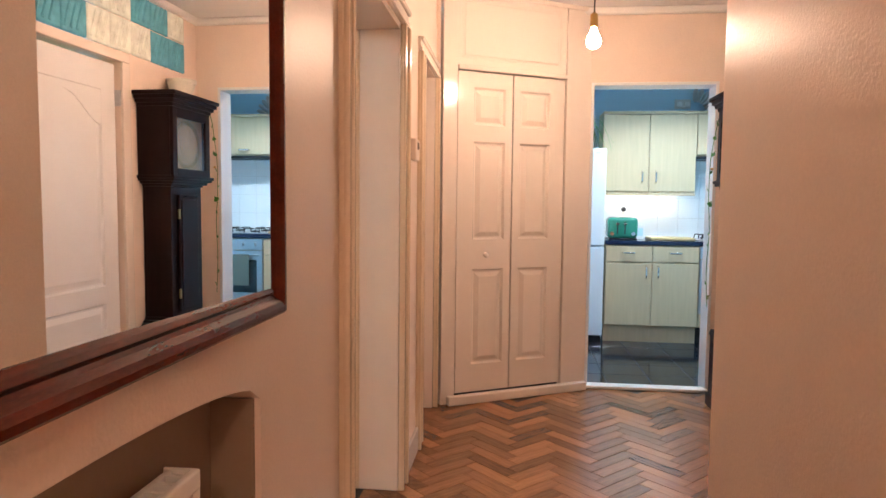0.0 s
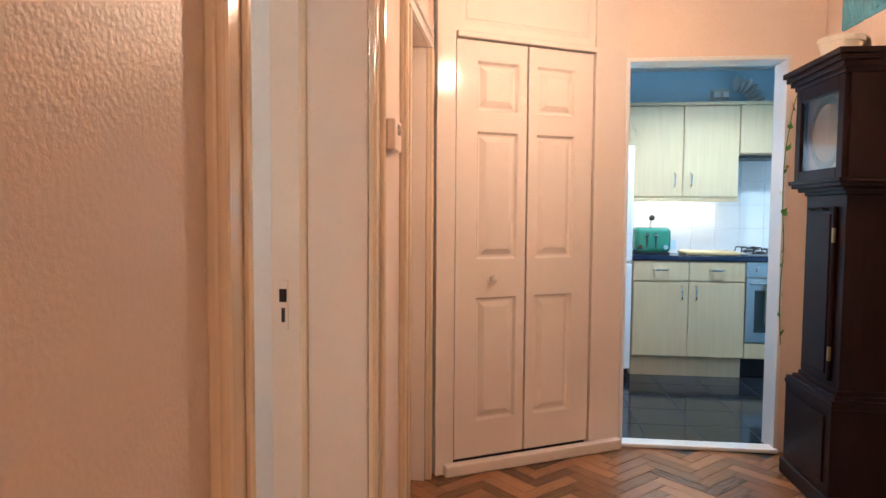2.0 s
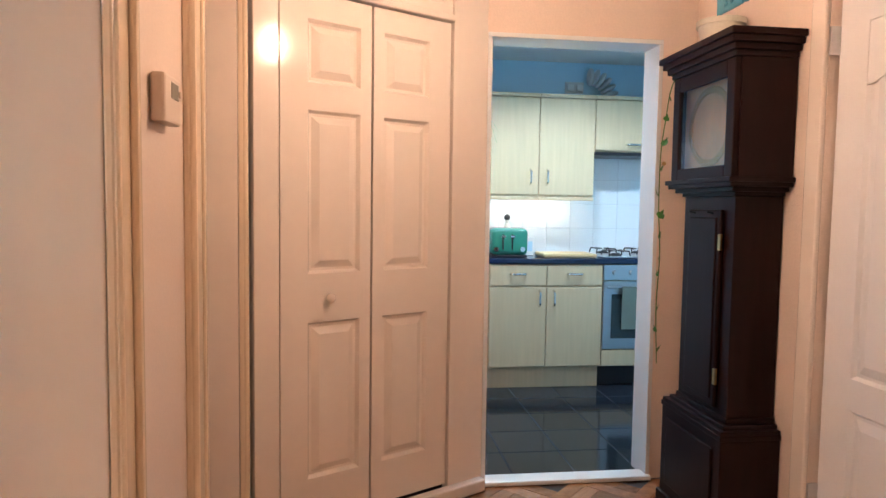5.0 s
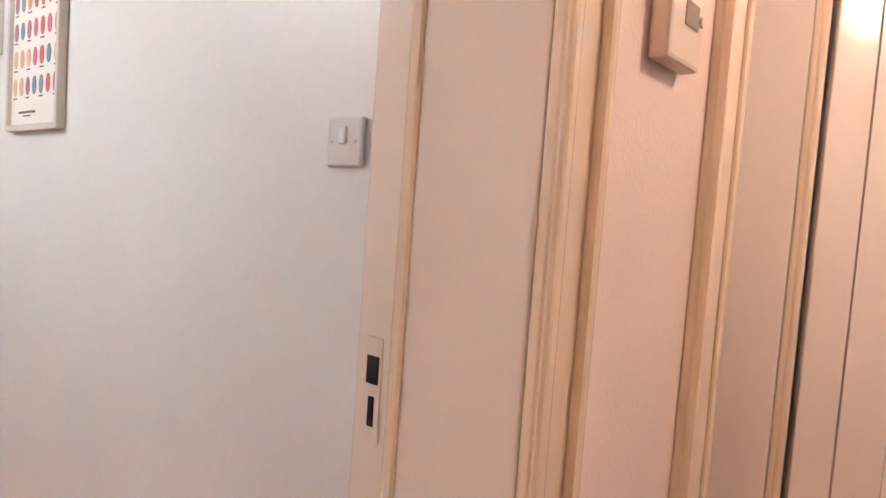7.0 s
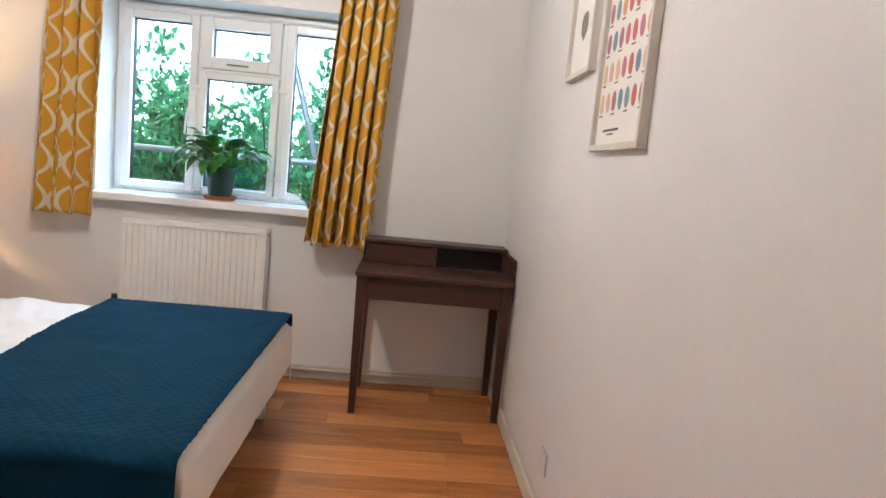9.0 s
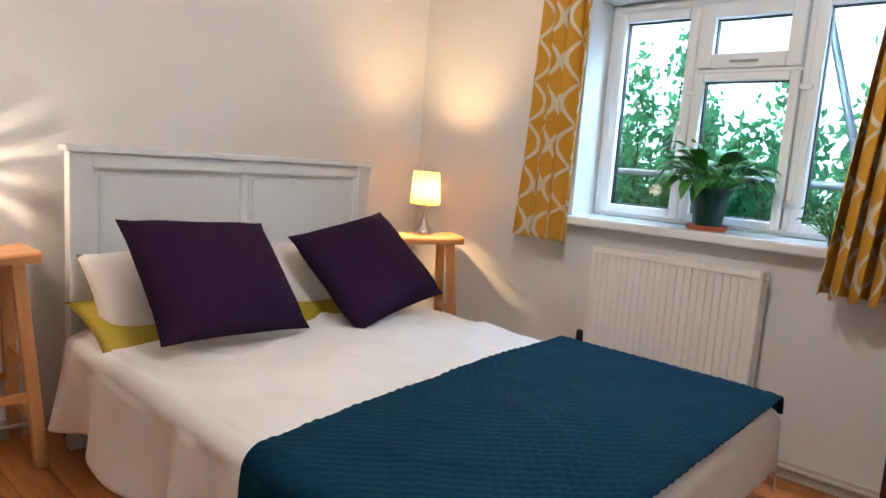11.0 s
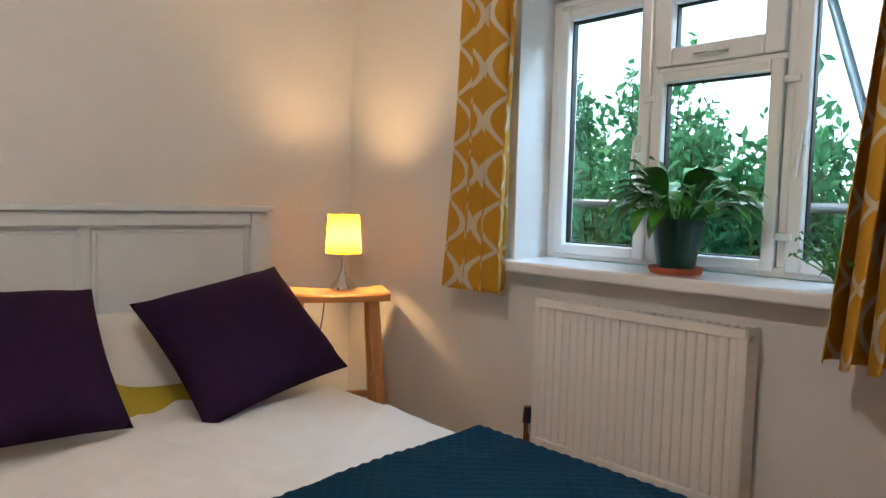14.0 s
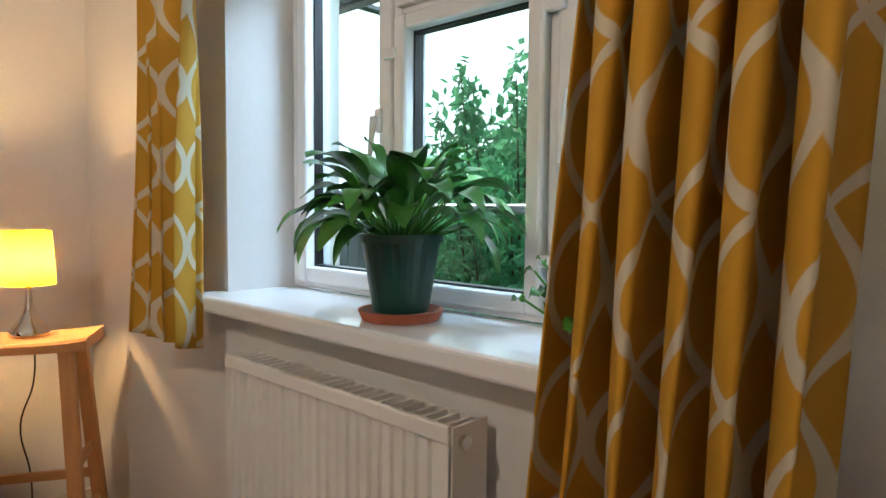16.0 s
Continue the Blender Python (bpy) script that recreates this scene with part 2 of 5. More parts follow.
def curtain_mat():
    """Mustard cloth woven with a pale lattice of crossing waves; u and v run in metres along the cloth."""
    m = bpy.data.materials.new("mustard_lattice_cloth")
    m.use_nodes = True
    nt = m.node_tree
    b = nt.nodes["Principled BSDF"]
    b.inputs["Roughness"].default_value = 0.8
    uv = nt.nodes.new("ShaderNodeUVMap")
    sep = nt.nodes.new("ShaderNodeSeparateXYZ")
    nt.links.new(uv.outputs[0], sep.inputs[0])

    def op(kind, a, c=None):
        n = nt.nodes.new("ShaderNodeMath")
        n.operation = kind
        for i, v in enumerate((a, c)):
            if v is None:
                continue
            if isinstance(v, (int, float)):
                n.inputs[i].default_value = v
            else:
                nt.links.new(v, n.inputs[i])
        return n.outputs[0]

    u, v = op("MULTIPLY", sep.outputs[0], 6.6), op("MULTIPLY", sep.outputs[1], 2.5 * 2 * math.pi)
    wave = op("MULTIPLY", op("SINE", v), 0.46)
    lines = []
    for w in (op("ADD", u, wave), op("SUBTRACT", u, wave)):
        lines.append(op("ABSOLUTE", op("SUBTRACT", op("FRACT", w), 0.5)))
    near = op("MINIMUM", lines[0], lines[1])
    mask = nt.nodes.new("ShaderNodeMapRange")
    mask.inputs[1].default_value, mask.inputs[2].default_value = 0.058, 0.080
    mask.inputs[3].default_value, mask.inputs[4].default_value = 1, 0
    nt.links.new(near, mask.inputs[0])
    mix = nt.nodes.new("ShaderNodeMix")
    mix.data_type = "RGBA"
    mix.inputs[6].default_value, mix.inputs[7].default_value = (0.53, 0.275, 0.013, 1), (0.62, 0.56, 0.42, 1)
    nt.links.new(mask.outputs[0], mix.inputs[0])
    nt.links.new(mix.outputs[2], b.inputs["Base Color"])
    n = nt.nodes.new("ShaderNodeTexNoise")
    n.inputs["Scale"].default_value = 700
    bp = nt.nodes.new("ShaderNodeBump")
    bp.inputs["Strength"].default_value, bp.inputs["Distance"].default_value = 0.4, 0.002
    nt.links.new(n.outputs["Fac"], bp.inputs["Height"])
    nt.links.new(bp.outputs[0], b.inputs["Normal"])
    return m


M_CURTAIN = curtain_mat()

# ---- mesh helpers ----


def finish(name, bm, material, smooth=False, parent=None, label=""):
    me = bpy.data.meshes.new(name)
    bmesh.ops.recalc_face_normals(bm, faces=bm.faces)
    bm.to_mesh(me)
    bm.free()
    if smooth:
        me.shade_smooth()
    me.materials.append(material)
    ob = new(name, me)
    if parent:
        ob.parent = parent
    if label:
        ob["label"] = label
    return ob


def part(name, bm, material, parent, label="", smooth=False):
    return finish(name, bm, material, smooth, parent, label)


def thing(name, label, category, group="", place=(0, 0, 0), turn=0):
    ob = new(name)
    ob.empty_display_size = 0.1
    ob.matrix_world = pose(*place, 0, 0, turn)
    return tagged(ob, label, category, group)


def box(x0, y0, z0, x1, y1, z1, bevel=0.0, seg=2, bm=None):
    bm = bm or bmesh.new()
    m = Matrix.Translation(((x0 + x1) / 2, (y0 + y1) / 2, (z0 + z1) / 2)) @ Matrix.Diagonal((x1 - x0, y1 - y0, z1 - z0, 1))
    r = bmesh.ops.create_cube(bm, size=1, matrix=m)
    if bevel:
        es = list({e for v in r["verts"] for e in v.link_edges})
        bmesh.ops.bevel(bm, geom=es, offset=bevel, segments=seg, profile=0.5, affect="EDGES")
    return bm


def rod(a, b, r, r2=None, n=14, bm=None):
    bm = bm or bmesh.new()
    a, b = Vector(a), Vector(b)
    d = b - a
    m = Matrix.Translation((a + b) / 2) @ d.to_track_quat("Z", "Y").to_matrix().to_4x4()
    bmesh.ops.create_cone(bm, cap_ends=True, segments=n, radius1=r, radius2=r if r2 is None else r2, depth=d.length, matrix=m)
    return bm


def lathe(profile, n=28, bm=None, centre=(0, 0, 0), caps=True):
    """Rings of (radius, height) turned about z."""
    bm = bm or bmesh.new()
    rings = []
    for r, z in profile:
        rings.append([bm.verts.new((centre[0] + r * math.cos(2 * math.pi * i / n), centre[1] + r * math.sin(2 * math.pi * i / n), centre[2] + z)) for i in range(n)])
    for a, b in zip(rings, rings[1:]):
        for i in range(n):
            bm.faces.new((a[i], a[(i + 1) % n], b[(i + 1) % n], b[i]))
    if caps:
        bm.faces.new(rings[0][::-1])
        bm.faces.new(rings[-1])
    return bm


def ball(c, r, n=20, squash=1.0, bm=None):
    bm = bm or bmesh.new()
    bmesh.ops.create_uvsphere(bm, u_segments=n, v_segments=n // 2 + 2, radius=r, matrix=Matrix.Translation(c) @ Matrix.Diagonal((1, 1, squash, 1)))
    return bm


def tube(name, pts, r, material, parent=None, label="", category=""):
    cu = bpy.data.curves.new(name, "CURVE")
    cu.dimensions, cu.bevel_depth, cu.bevel_resolution, cu.resolution_u = "3D", r, 3, 6
    sp = cu.splines.new("BEZIER")
    sp.bezier_points.add(len(pts) - 1)
    for p, co in zip(sp.bezier_points, pts):
        p.co = co
        p.handle_left_type = p.handle_right_type = "AUTO"
    tmp = bpy.data.objects.new(name, cu)
    me = bpy.data.meshes.new_from_object(tmp)
    bpy.data.objects.remove(tmp)
    me.materials.clear()
    me.materials.append(material)
    me.shade_smooth()
    ob = new(name, me)
    if parent:
        ob.parent = parent
    if label:
        ob["label"] = label
    if category:
        ob["category"] = category
    return ob


def structure(name, bm, material, label, category):
    return tagged(finish(name, bm, material), label, category, kind="structure")


def panel_boards(bm, x0, z0, x1, z1, y, depth=0.012, edge=0.02):
    """A raised panel in the xz plane facing -y: a sunk border round a proud, sloped field."""
    d = [(x0, z0, x1, z1, y), (x0 + 0.010, z0 + 0.010, x1 - 0.010, z1 - 0.010, y + depth), (x0 + 0.02, z0 + 0.02, x1 - 0.02, z1 - 0.02, y + depth),
         (x0 + 0.02 + edge, z0 + 0.02 + edge, x1 - 0.02 - edge, z1 - 0.02 - edge, y + 0.001)]
    rings = [[bm.verts.new(p) for p in ((a, yy, b), (c, yy, b), (c, yy, e), (a, yy, e))] for a, b, c, e, yy in d]
    for r, s in zip(rings, rings[1:]):
        for i in range(4):
            bm.faces.new((r[i], r[(i + 1) % 4], s[(i + 1) % 4], s[i]))
    bm.faces.new(rings[-1])
    return rings[0]


def panelled_slab(w, h, thick, panels, edge=0.02, depth=0.012):
    """A door slab in xz, front at y=0, with raised panels let into the front face; a grid of faces keeps the front closed."""
    bm = bmesh.new()
    xs = sorted({0, w, *[p[0] for p in panels], *[p[2] for p in panels]})
    zs = sorted({0, h, *[p[1] for p in panels], *[p[3] for p in panels]})
    for xa, xb in zip(xs, xs[1:]):
        for za, zb in zip(zs, zs[1:]):
            if any(p[0] <= xa and xb <= p[2] and p[1] <= za and zb <= p[3] for p in panels):
                continue
            bm.faces.new([bm.verts.new(c) for c in ((xa, 0, za), (xb, 0, za), (xb, 0, zb), (xa, 0, zb))])
    for p in panels:
        panel_boards(bm, *p, 0, depth, edge)
    b = [bm.verts.new(c) for c in ((0, thick, 0), (w, thick, 0), (w, thick, h), (0, thick, h))]
    f = [bm.verts.new(c) for c in ((0, 0, 0), (w, 0, 0), (w, 0, h), (0, 0, h))]
    bm.faces.new(b)
    for i in range(4):
        bm.faces.new((f[i], f[(i + 1) % 4], b[(i + 1) % 4], b[i]))
    bmesh.ops.remove_doubles(bm, verts=bm.verts, dist=0.0002)
    return bm


# ---- the large structure ----
CEIL = 2.47
HX, PX, EX = 0.515, 1.52, 2.41          # hall west wall, passage east wall, hall east wall
CY, KY = 2.855, 5.41                     # corner of the passage, wall to the kitchen
BW, BS, BN, BE = -3.27, 0.52, 3.89, 0.235  # bedroom faces


def wall(name, boxes, material, label):
    bm = bmesh.new()
    for b in boxes:
        box(*b, bm=bm)
    return structure(name, bm, material, label, "wall")


# hall west wall, with the bedroom doorway, the arched recess and a second doorway; its bedroom face is a lining of its own
D0, D1, DH = 2.87, 3.748, 1.935
S0, S1 = 4.285, 4.86
N0, N1, NZ = 1.05, 2.225, 0.845
wall("wall_hall_west", [(BE + 0.02, D1, 0, HX, S0, CEIL), (BE + 0.02, D0, DH, HX, D1, CEIL), (BE + 0.02, N1, 0, HX, D0, CEIL), (BE + 0.02, N0, 0.93, HX, N1, CEIL),
     (BE + 0.02, -0.6, 0, HX, N0, CEIL), (BE + 0.02, S0, DH, HX, S1, CEIL), (0.2, S0, 0, 0.26, S1, DH), (0.2, S1 + 0.002, 0, HX + 0.022, S1 + 0.035, CEIL)], M_HALL, "peach painted plaster hall wall")


def arch_fill():
    bm = bmesh.new()
    n = 24
    for k in range(n):
        ya, yb = N0 + (N1 - N0) * k / n, N0 + (N1 - N0) * (k + 1) / n
        h = lambda y: NZ + 0.075 * math.sqrt(max(0, 1 - ((y - (N0 + N1) / 2) / ((N1 - N0) / 2)) ** 2))
        pts = [(ya, h(ya)), (yb, h(yb)), (yb, 0.93), (ya, 0.93)]
        a = [bm.verts.new((HX, y, z)) for y, z in pts]
        b = [bm.verts.new((0.418, y, z)) for y, z in pts]
        bm.faces.new(a)
        bm.faces.new((a[0], b[0], b[1], a[1]))
    bmesh.ops.remove_doubles(bm, verts=bm.verts, dist=1e-4)
    return bm


structure("wall_niche_arch", arch_fill(), M_HALL, "low curved arch over the fireplace recess", "wall")
# recess back and side in a darker brown than the hall wall
structure("wall_niche_back", box(BE + 0.02, N0, 0, 0.418, N1, 0.93), M_NICHE, "brown back of the recess", "wall")
structure("wall_niche_side", box(0.4185, N1 - 0.008, 0, HX - 0.012, N1 - 0.001, NZ), M_NICHE, "brown side of the recess", "wall")
wall("wall_passage_east", [(PX, -0.6, 0, PX + 0.12, CY, CEIL), (PX + 0.12, CY - 0.12, 0, EX, CY, CEIL)], M_HALL, "peach painted woodchip passage wall with an outer corner")
wall("wall_passage_south", [(BE, -0.7, 0, PX + 0.12, -0.6, CEIL)], M_HALL, "peach painted end wall of the passage")
ED0, ED1 = 3.72, 4.56
wall("wall_hall_east", [(EX, CY - 0.12, 0, EX + 0.14, ED0, CEIL), (EX, ED1, 0, EX + 0.14, KY + 0.12, CEIL), (EX, ED0, 2.0, EX + 0.14, ED1, 2.06), (EX, ED0, 2.452, EX + 0.14, ED1, CEIL)], M_HALL, "peach painted hall wall beside the white door")
KX0, KX1 = 1.46, 2.25
wall("wall_kitchen_door", [(0.12, KY, 0, KX0, KY + 0.12, CEIL), (KX1, KY, 0, EX, KY + 0.12, CEIL), (KX0, KY, 2.0, KX1, KY + 0.12, CEIL)], M_HALL, "peach painted wall round the kitchen doorway")
wall("wall_cupboard_back", [(0.13, S1 + 0.036, 0, 0.19, KY - 0.002, CEIL - 0.002)], M_HALL, "plain plaster wall behind the corner cupboard")
structure("ceiling_hall", box(BE, -0.7, CEIL, EX + 0.14, KY + 0.12, CEIL + 0.05), M_CEIL, "white painted hall ceiling", "ceiling")
# coving along the kitchen wall and the east wall
cov = box(HX, KY - 0.05, CEIL - 0.05, EX, KY - 0.002, CEIL - 0.002, 0.015)
box(EX - 0.05, CY, CEIL - 0.05, EX - 0.002, KY - 0.055, CEIL - 0.002, 0.015, bm=cov)
structure("trim_coving", cov, M_CEIL, "plain white coving at the ceiling", "coving")

# bedroom shell
wall("wall_bedroom_north", [(BW - 0.35, BN, 0, BE + 0.01, BN + 0.12, 2.42)], M_BEDWALL, "white painted bedroom wall with uneven plaster")
wall("wall_bedroom_south", [(BW - 0.35, BS - 0.12, 0, BE + 0.12, BS, 2.42)], M_BEDWALL, "white painted bedroom wall behind the bed")
wall("wall_bedroom_east", [(BE, BS, 0, BE + 0.02, D0, 2.42), (BE, D0, DH, BE + 0.02, D1 + 0.0, 2.42)], M_BEDWALL, "white painted bedroom wall beside the doorway")
WY0, WY1, WZ0, WZ1 = 1.62, 3.04, 0.965, 2.022
wall("wall_bedroom_west", [(BW - 0.35, BS, 0, BW, WY0, 2.42), (BW - 0.35, WY1, 0, BW, BN, 2.42), (BW - 0.35, WY0, 0, BW, WY1, WZ0 - 0.045), (BW - 0.35, WY0, WZ1, BW, WY1, 2.42)], M_BEDWALL, "white painted bedroom window wall")
structure("ceiling_bedroom", box(BW - 0.35, BS - 0.12, 2.42, BE + 0.02, BN + 0.12, 2.47), M_CEIL, "white painted bedroom ceiling", "ceiling")
sk = box(BW, BN - 0.018, 0, BE - 0.03, BN - 0.002, 0.075, 0.004)
box(BW + 0.002, BS + 0.02, 0, BW + 0.016, BN - 0.02, 0.075, 0.004, bm=sk)
box(BW + 0.02, BS + 0.002, 0, -0.3, BS + 0.018, 0.075, 0.004, bm=sk)
structure("baseboard_bedroom", sk, M_PIPE, "cream painted bedroom skirting board", "skirting board")

# kitchen shell
wall("wall_kitchen_back", [(0.9, 7.5, 0, 3.4, 7.6, 2.4)], M_KWALL, "pale blue painted kitchen wall above the cupboards")
wall("wall_kitchen_west", [(0.9, KY + 0.12, 0, 1.0, 7.5, 2.4)], M_KWALL, "pale blue painted kitchen side wall")
wall("wall_kitchen_east", [(3.3, KY + 0.12, 0, 3.4, 7.5, 2.4)], M_KWALL, "pale blue painted kitchen side wall")
wall("wall_kitchen_south", [(0.9, KY + 0.121, 0, KX0, KY + 0.15, 2.4), (KX1, KY + 0.121, 0, 3.4, KY + 0.15, 2.4), (KX0, KY + 0.121, 2.0, KX1, KY + 0.15, 2.4)], M_KWALL, "pale blue painted kitchen wall round the doorway")
structure("ceiling_kitchen", box(0.9, KY + 0.12, 2.36, 3.4, 7.6, 2.41), M_CEIL, "white kitchen ceiling", "ceiling")
kl = box(KX0 - 0.002, KY - 0.004, 0, KX0 + 0.018, KY + 0.155, 1.982, 0.003)
box(KX1 - 0.018, KY - 0.004, 0, KX1 + 0.002, KY + 0.155, 1.982, 0.003, bm=kl)
box(KX0 - 0.002, KY - 0.004, 1.982, KX1 + 0.002, KY + 0.155, 2.002, 0.003, bm=kl)
structure("trim_kitchen_lining", kl, M_WHITE, "white gloss lining of the kitchen doorway", "door lining")
structure("trim_kitchen_threshold", box(KX0 - 0.002, KY - 0.03, 0, KX1 + 0.002, KY + 0.06, 0.022, 0.006), M_WHITE, "white painted kitchen threshold strip", "threshold")

# ---- hall: door casings and linings ----


def casing(y0, y1, w0, w1, h, name, label):
    """Moulded architrave on the hall west wall round an opening y0..y1."""
    t = thing(name, label, "door frame")
    t["kind"] = "structure"
    for nm, b in (("jamb_casing", (y0 - w0, y0, 0, h)), ("jamb_casing", (y1, y1 + w1, 0, h)), ("head_casing", (y0 - w0, y1 + w1, h, h + 0.068))):
        ya, yb, za, zb = b
        bm = box(HX - 0.002, ya, za, HX + 0.016, yb, zb, 0.005)
        if nm == "jamb_casing":
            inner = (yb - 0.022, yb) if ya < y0 else (ya, ya + 0.022)
            outer = (ya, ya + 0.02) if ya < y0 else (yb - 0.02, yb)
            box(HX + 0.012, inner[0], za, HX + 0.024, inner[1], zb, 0.006, bm=bm)
            box(HX + 0.012, outer[0], za, HX + 0.030, outer[1], zb, 0.007, bm=bm)
        else:
            box(HX + 0.012, ya, za, HX + 0.024, yb, za + 0.022, 0.006, bm=bm)
            box(HX + 0.012, ya, zb - 0.02, HX + 0.030, yb, zb, 0.007, bm=bm)
        part(nm, bm, M_CASING if nm == "jamb_casing" else M_GLOSS, t)
    return t


c1 = casing(D0, D1 - 0.048, 0.10, 0.09, DH, "door_1", "cream gloss moulded frame of the bedroom doorway")
part("jamb_lining", box(0.332, D1 - 0.048, 0, HX - 0.003, D1 + 0.001, DH, 0.003), M_GLOSS, c1)
part("jamb_lining", box(BE - 0.008, D1 - 0.012, 0, 0.331, D1 + 0.001, DH, 0.003), M_GLOSS, c1, "rebated door jamb, chipped white gloss")
# no stop bead here: this strip paints the highlight along the rebate edge
part("door_stop", box(0.322, D1 - 0.052, 0, 0.346, D1 - 0.012, DH, 0.006), M_CASING, c1)
part("jamb_lining", box(BE - 0.012, D0 - 0.001, 0, HX - 0.003, D0 + 0.022, DH), M_GLOSS, c1)
part("head_lining", box(BE - 0.012, D0, DH - 0.022, HX - 0.003, D1, DH + 0.001), M_GLOSS, c1)
plate = part("strike_plate", box(0.248, D1 - 0.0145, 0.885, 0.276, D1 - 0.0115, 1.025, 0.001), M_GLOSS, c1, "painted metal latch keep")
part("latch_hole", box(0.251, D1 - 0.016, 0.963, 0.272, D1 - 0.0142, 1.0), M_BLACK, plate)
part("latch_hole", box(0.257, D1 - 0.016, 0.906, 0.267, D1 - 0.0142, 0.946), M_BLACK, plate)
c2 = casing(S0, S1 - 0.02, 0.125, 0.018, DH, "door_2", "cream gloss moulded frame of the narrow doorway")
part("jamb_lining", box(0.262, S1 - 0.03, 0, HX - 0.003, S1 + 0.001, DH), M_GLOSS, c2)
part("jamb_lining", box(0.262, S0 - 0.001, 0, HX - 0.003, S0 + 0.02, DH), M_GLOSS, c2)
part("door_leaf", box(0.262, S0 + 0.021, 0.01, 0.30, S1 - 0.031, DH - 0.01, 0.003), M_GLOSS, c2)
for z in (0.3, 1.0, 1.7):
    part("hinge", box(0.302, S0 + 0.021, z, 0.312, S0 + 0.028, z + 0.09, 0.001), M_BRASS, c2)
hb = box(HX + 0.001, D1 + 0.045, 0, HX + 0.016, S0 - 0.127, 0.12, 0.005)
box(HX + 0.001, N1, 0, HX + 0.016, D0 - 0.102, 0.12, 0.005, bm=hb)
box(PX - 0.016, -0.55, 0, PX - 0.001, CY - 0.0, 0.12, 0.005, bm=hb)
box(EX - 0.016, CY, 0, EX - 0.001, ED0 - 0.08, 0.12, 0.005, bm=hb)
structure("baseboard_hall", hb, M_GLOSS, "cream gloss hall skirting board", "skirting board")

# thermostat on the strip of wall between the doorways
th = thing("thermostat", "ivory plastic room thermostat with a small display", "thermostat")
part("body", box(HX + 0.001, 3.922, 1.405, HX + 0.030, 4.035, 1.50, 0.006), M_PLAST, th)
part("display", box(HX + 0.028, 3.965, 1.455, HX + 0.0315, 4.012, 1.487, 0.001), M_SCREEN, th)
part("dial", rod((HX + 0.028, 4.022, 1.470), (HX + 0.034, 4.022, 1.470), 0.007), M_PLAST, th)

# ---- hall: the built-in corner cupboard with bifold doors, set across the corner ----
U = Vector((0.653, 0.366, 0)).normalized()
ANG = math.degrees(math.atan2(U.y, U.x))
cup = thing("corner_cupboard", "cream gloss built-in cupboard set across the hall corner", "cupboard", place=(0.635, 4.938, 0), turn=ANG)
LW, LH = 0.3725, 1.935
pw = (0.105, 0.318)
leaf_panels = [(pw[0], 0.17, pw[1], 0.755), (pw[0], 0.935, pw[1], 1.525), (pw[0], 1.622, pw[1], 1.845)]
for i, x0 in enumerate((0.002, LW + 0.004)):
    lf = part("bifold_leaf", panelled_slab(LW - 0.008, LH, 0.034, leaf_panels if i == 0 else [(LW - 0.008 - b[2], b[1], LW - 0.008 - b[0], b[3]) for b in leaf_panels], 0.026, 0.017), M_GLOSS, cup)
    lf.location = (x0, 0, 0.062)
    if i == 0:
        k = part("knob", lathe([(0.006, 0), (0.007, 0.012), (0.016, 0.02), (0.018, 0.03), (0.012, 0.038), (0.003, 0.04)], 18), M_GLOSS, lf, smooth=True)
        k.matrix_local = pose(0.185, 0, 0.845, 90, 0, 0)
end = 0.955
part("plinth", box(-0.06, -0.055, 0, end - 0.03, -0.008, 0.056, 0.008), M_GLOSS, cup)
part("side_stile", box(-0.095, -0.006, 0, -0.004, 0.06, CEIL - 0.002, 0.003), M_GLOSS, cup)
part("side_stile", box(2 * LW + 0.008, -0.006, 0, end - 0.02, 0.06, CEIL - 0.002, 0.003), M_GLOSS, cup)
part("head_rail", box(-0.003, -0.022, 2.003, 2 * LW + 0.007, 0.06, 2.03, 0.006), M_GLOSS, cup)
ov = part("overpanel", panelled_slab(2 * LW + 0.008, CEIL - 2.034, 0.05, [(0.03, 0.04, 2 * LW - 0.03, CEIL - 2.08)], 0.004, 0.004), M_GLOSS, cup)
ov.location = (-0.003, 0.004, 2.031)
part("cornice", box(-0.095, -0.016, CEIL - 0.03, end - 0.02, -0.007, CEIL - 0.003, 0.003), M_GLOSS, cup)
# black sheet close behind the leaves: paints the shade in the door gaps
part("inside", box(-0.09, 0.036, 0.0, end - 0.05, 0.055, 2.0), M_BLACK, cup)

# ---- hall: mirror, recess radiator ----
mi = thing("wall_mirror", "large mirror in a wide polished mahogany frame", "mirror")
my0, my1, mz0, mz1, fw = 1.12, 2.285, 1.0, 1.87, 0.062


def frame_bar(a, b, horizontal, outer):
    """One mitred bar with a stepped, rounded section; outer is the outside coordinate."""
    bm = bmesh.new()
    prof = [(0, 0.001), (0, 0.026), (0.006, 0.033), (0.016, 0.034), (0.026, 0.030), (0.034, 0.022), (0.040, 0.019), (0.047, 0.024), (0.055, 0.020), (fw, 0.014), (fw, 0.001)]
    sign = 1 if outer in (my0, mz0) else -1
    rings = []
    for end_, s in ((a, 1), (b, -1)):
        ring = []
        for d, h in prof:
            along, across = end_ + s * d, outer + sign * d
            ring.append(bm.verts.new((HX + h, along, across) if horizontal else (HX + h, across, along)))
        rings.append(ring)
    n = len(prof)
    for i in range(n - 1):
        bm.faces.new((rings[0][i], rings[0][i + 1], rings[1][i + 1], rings[1][i]))
    return bm


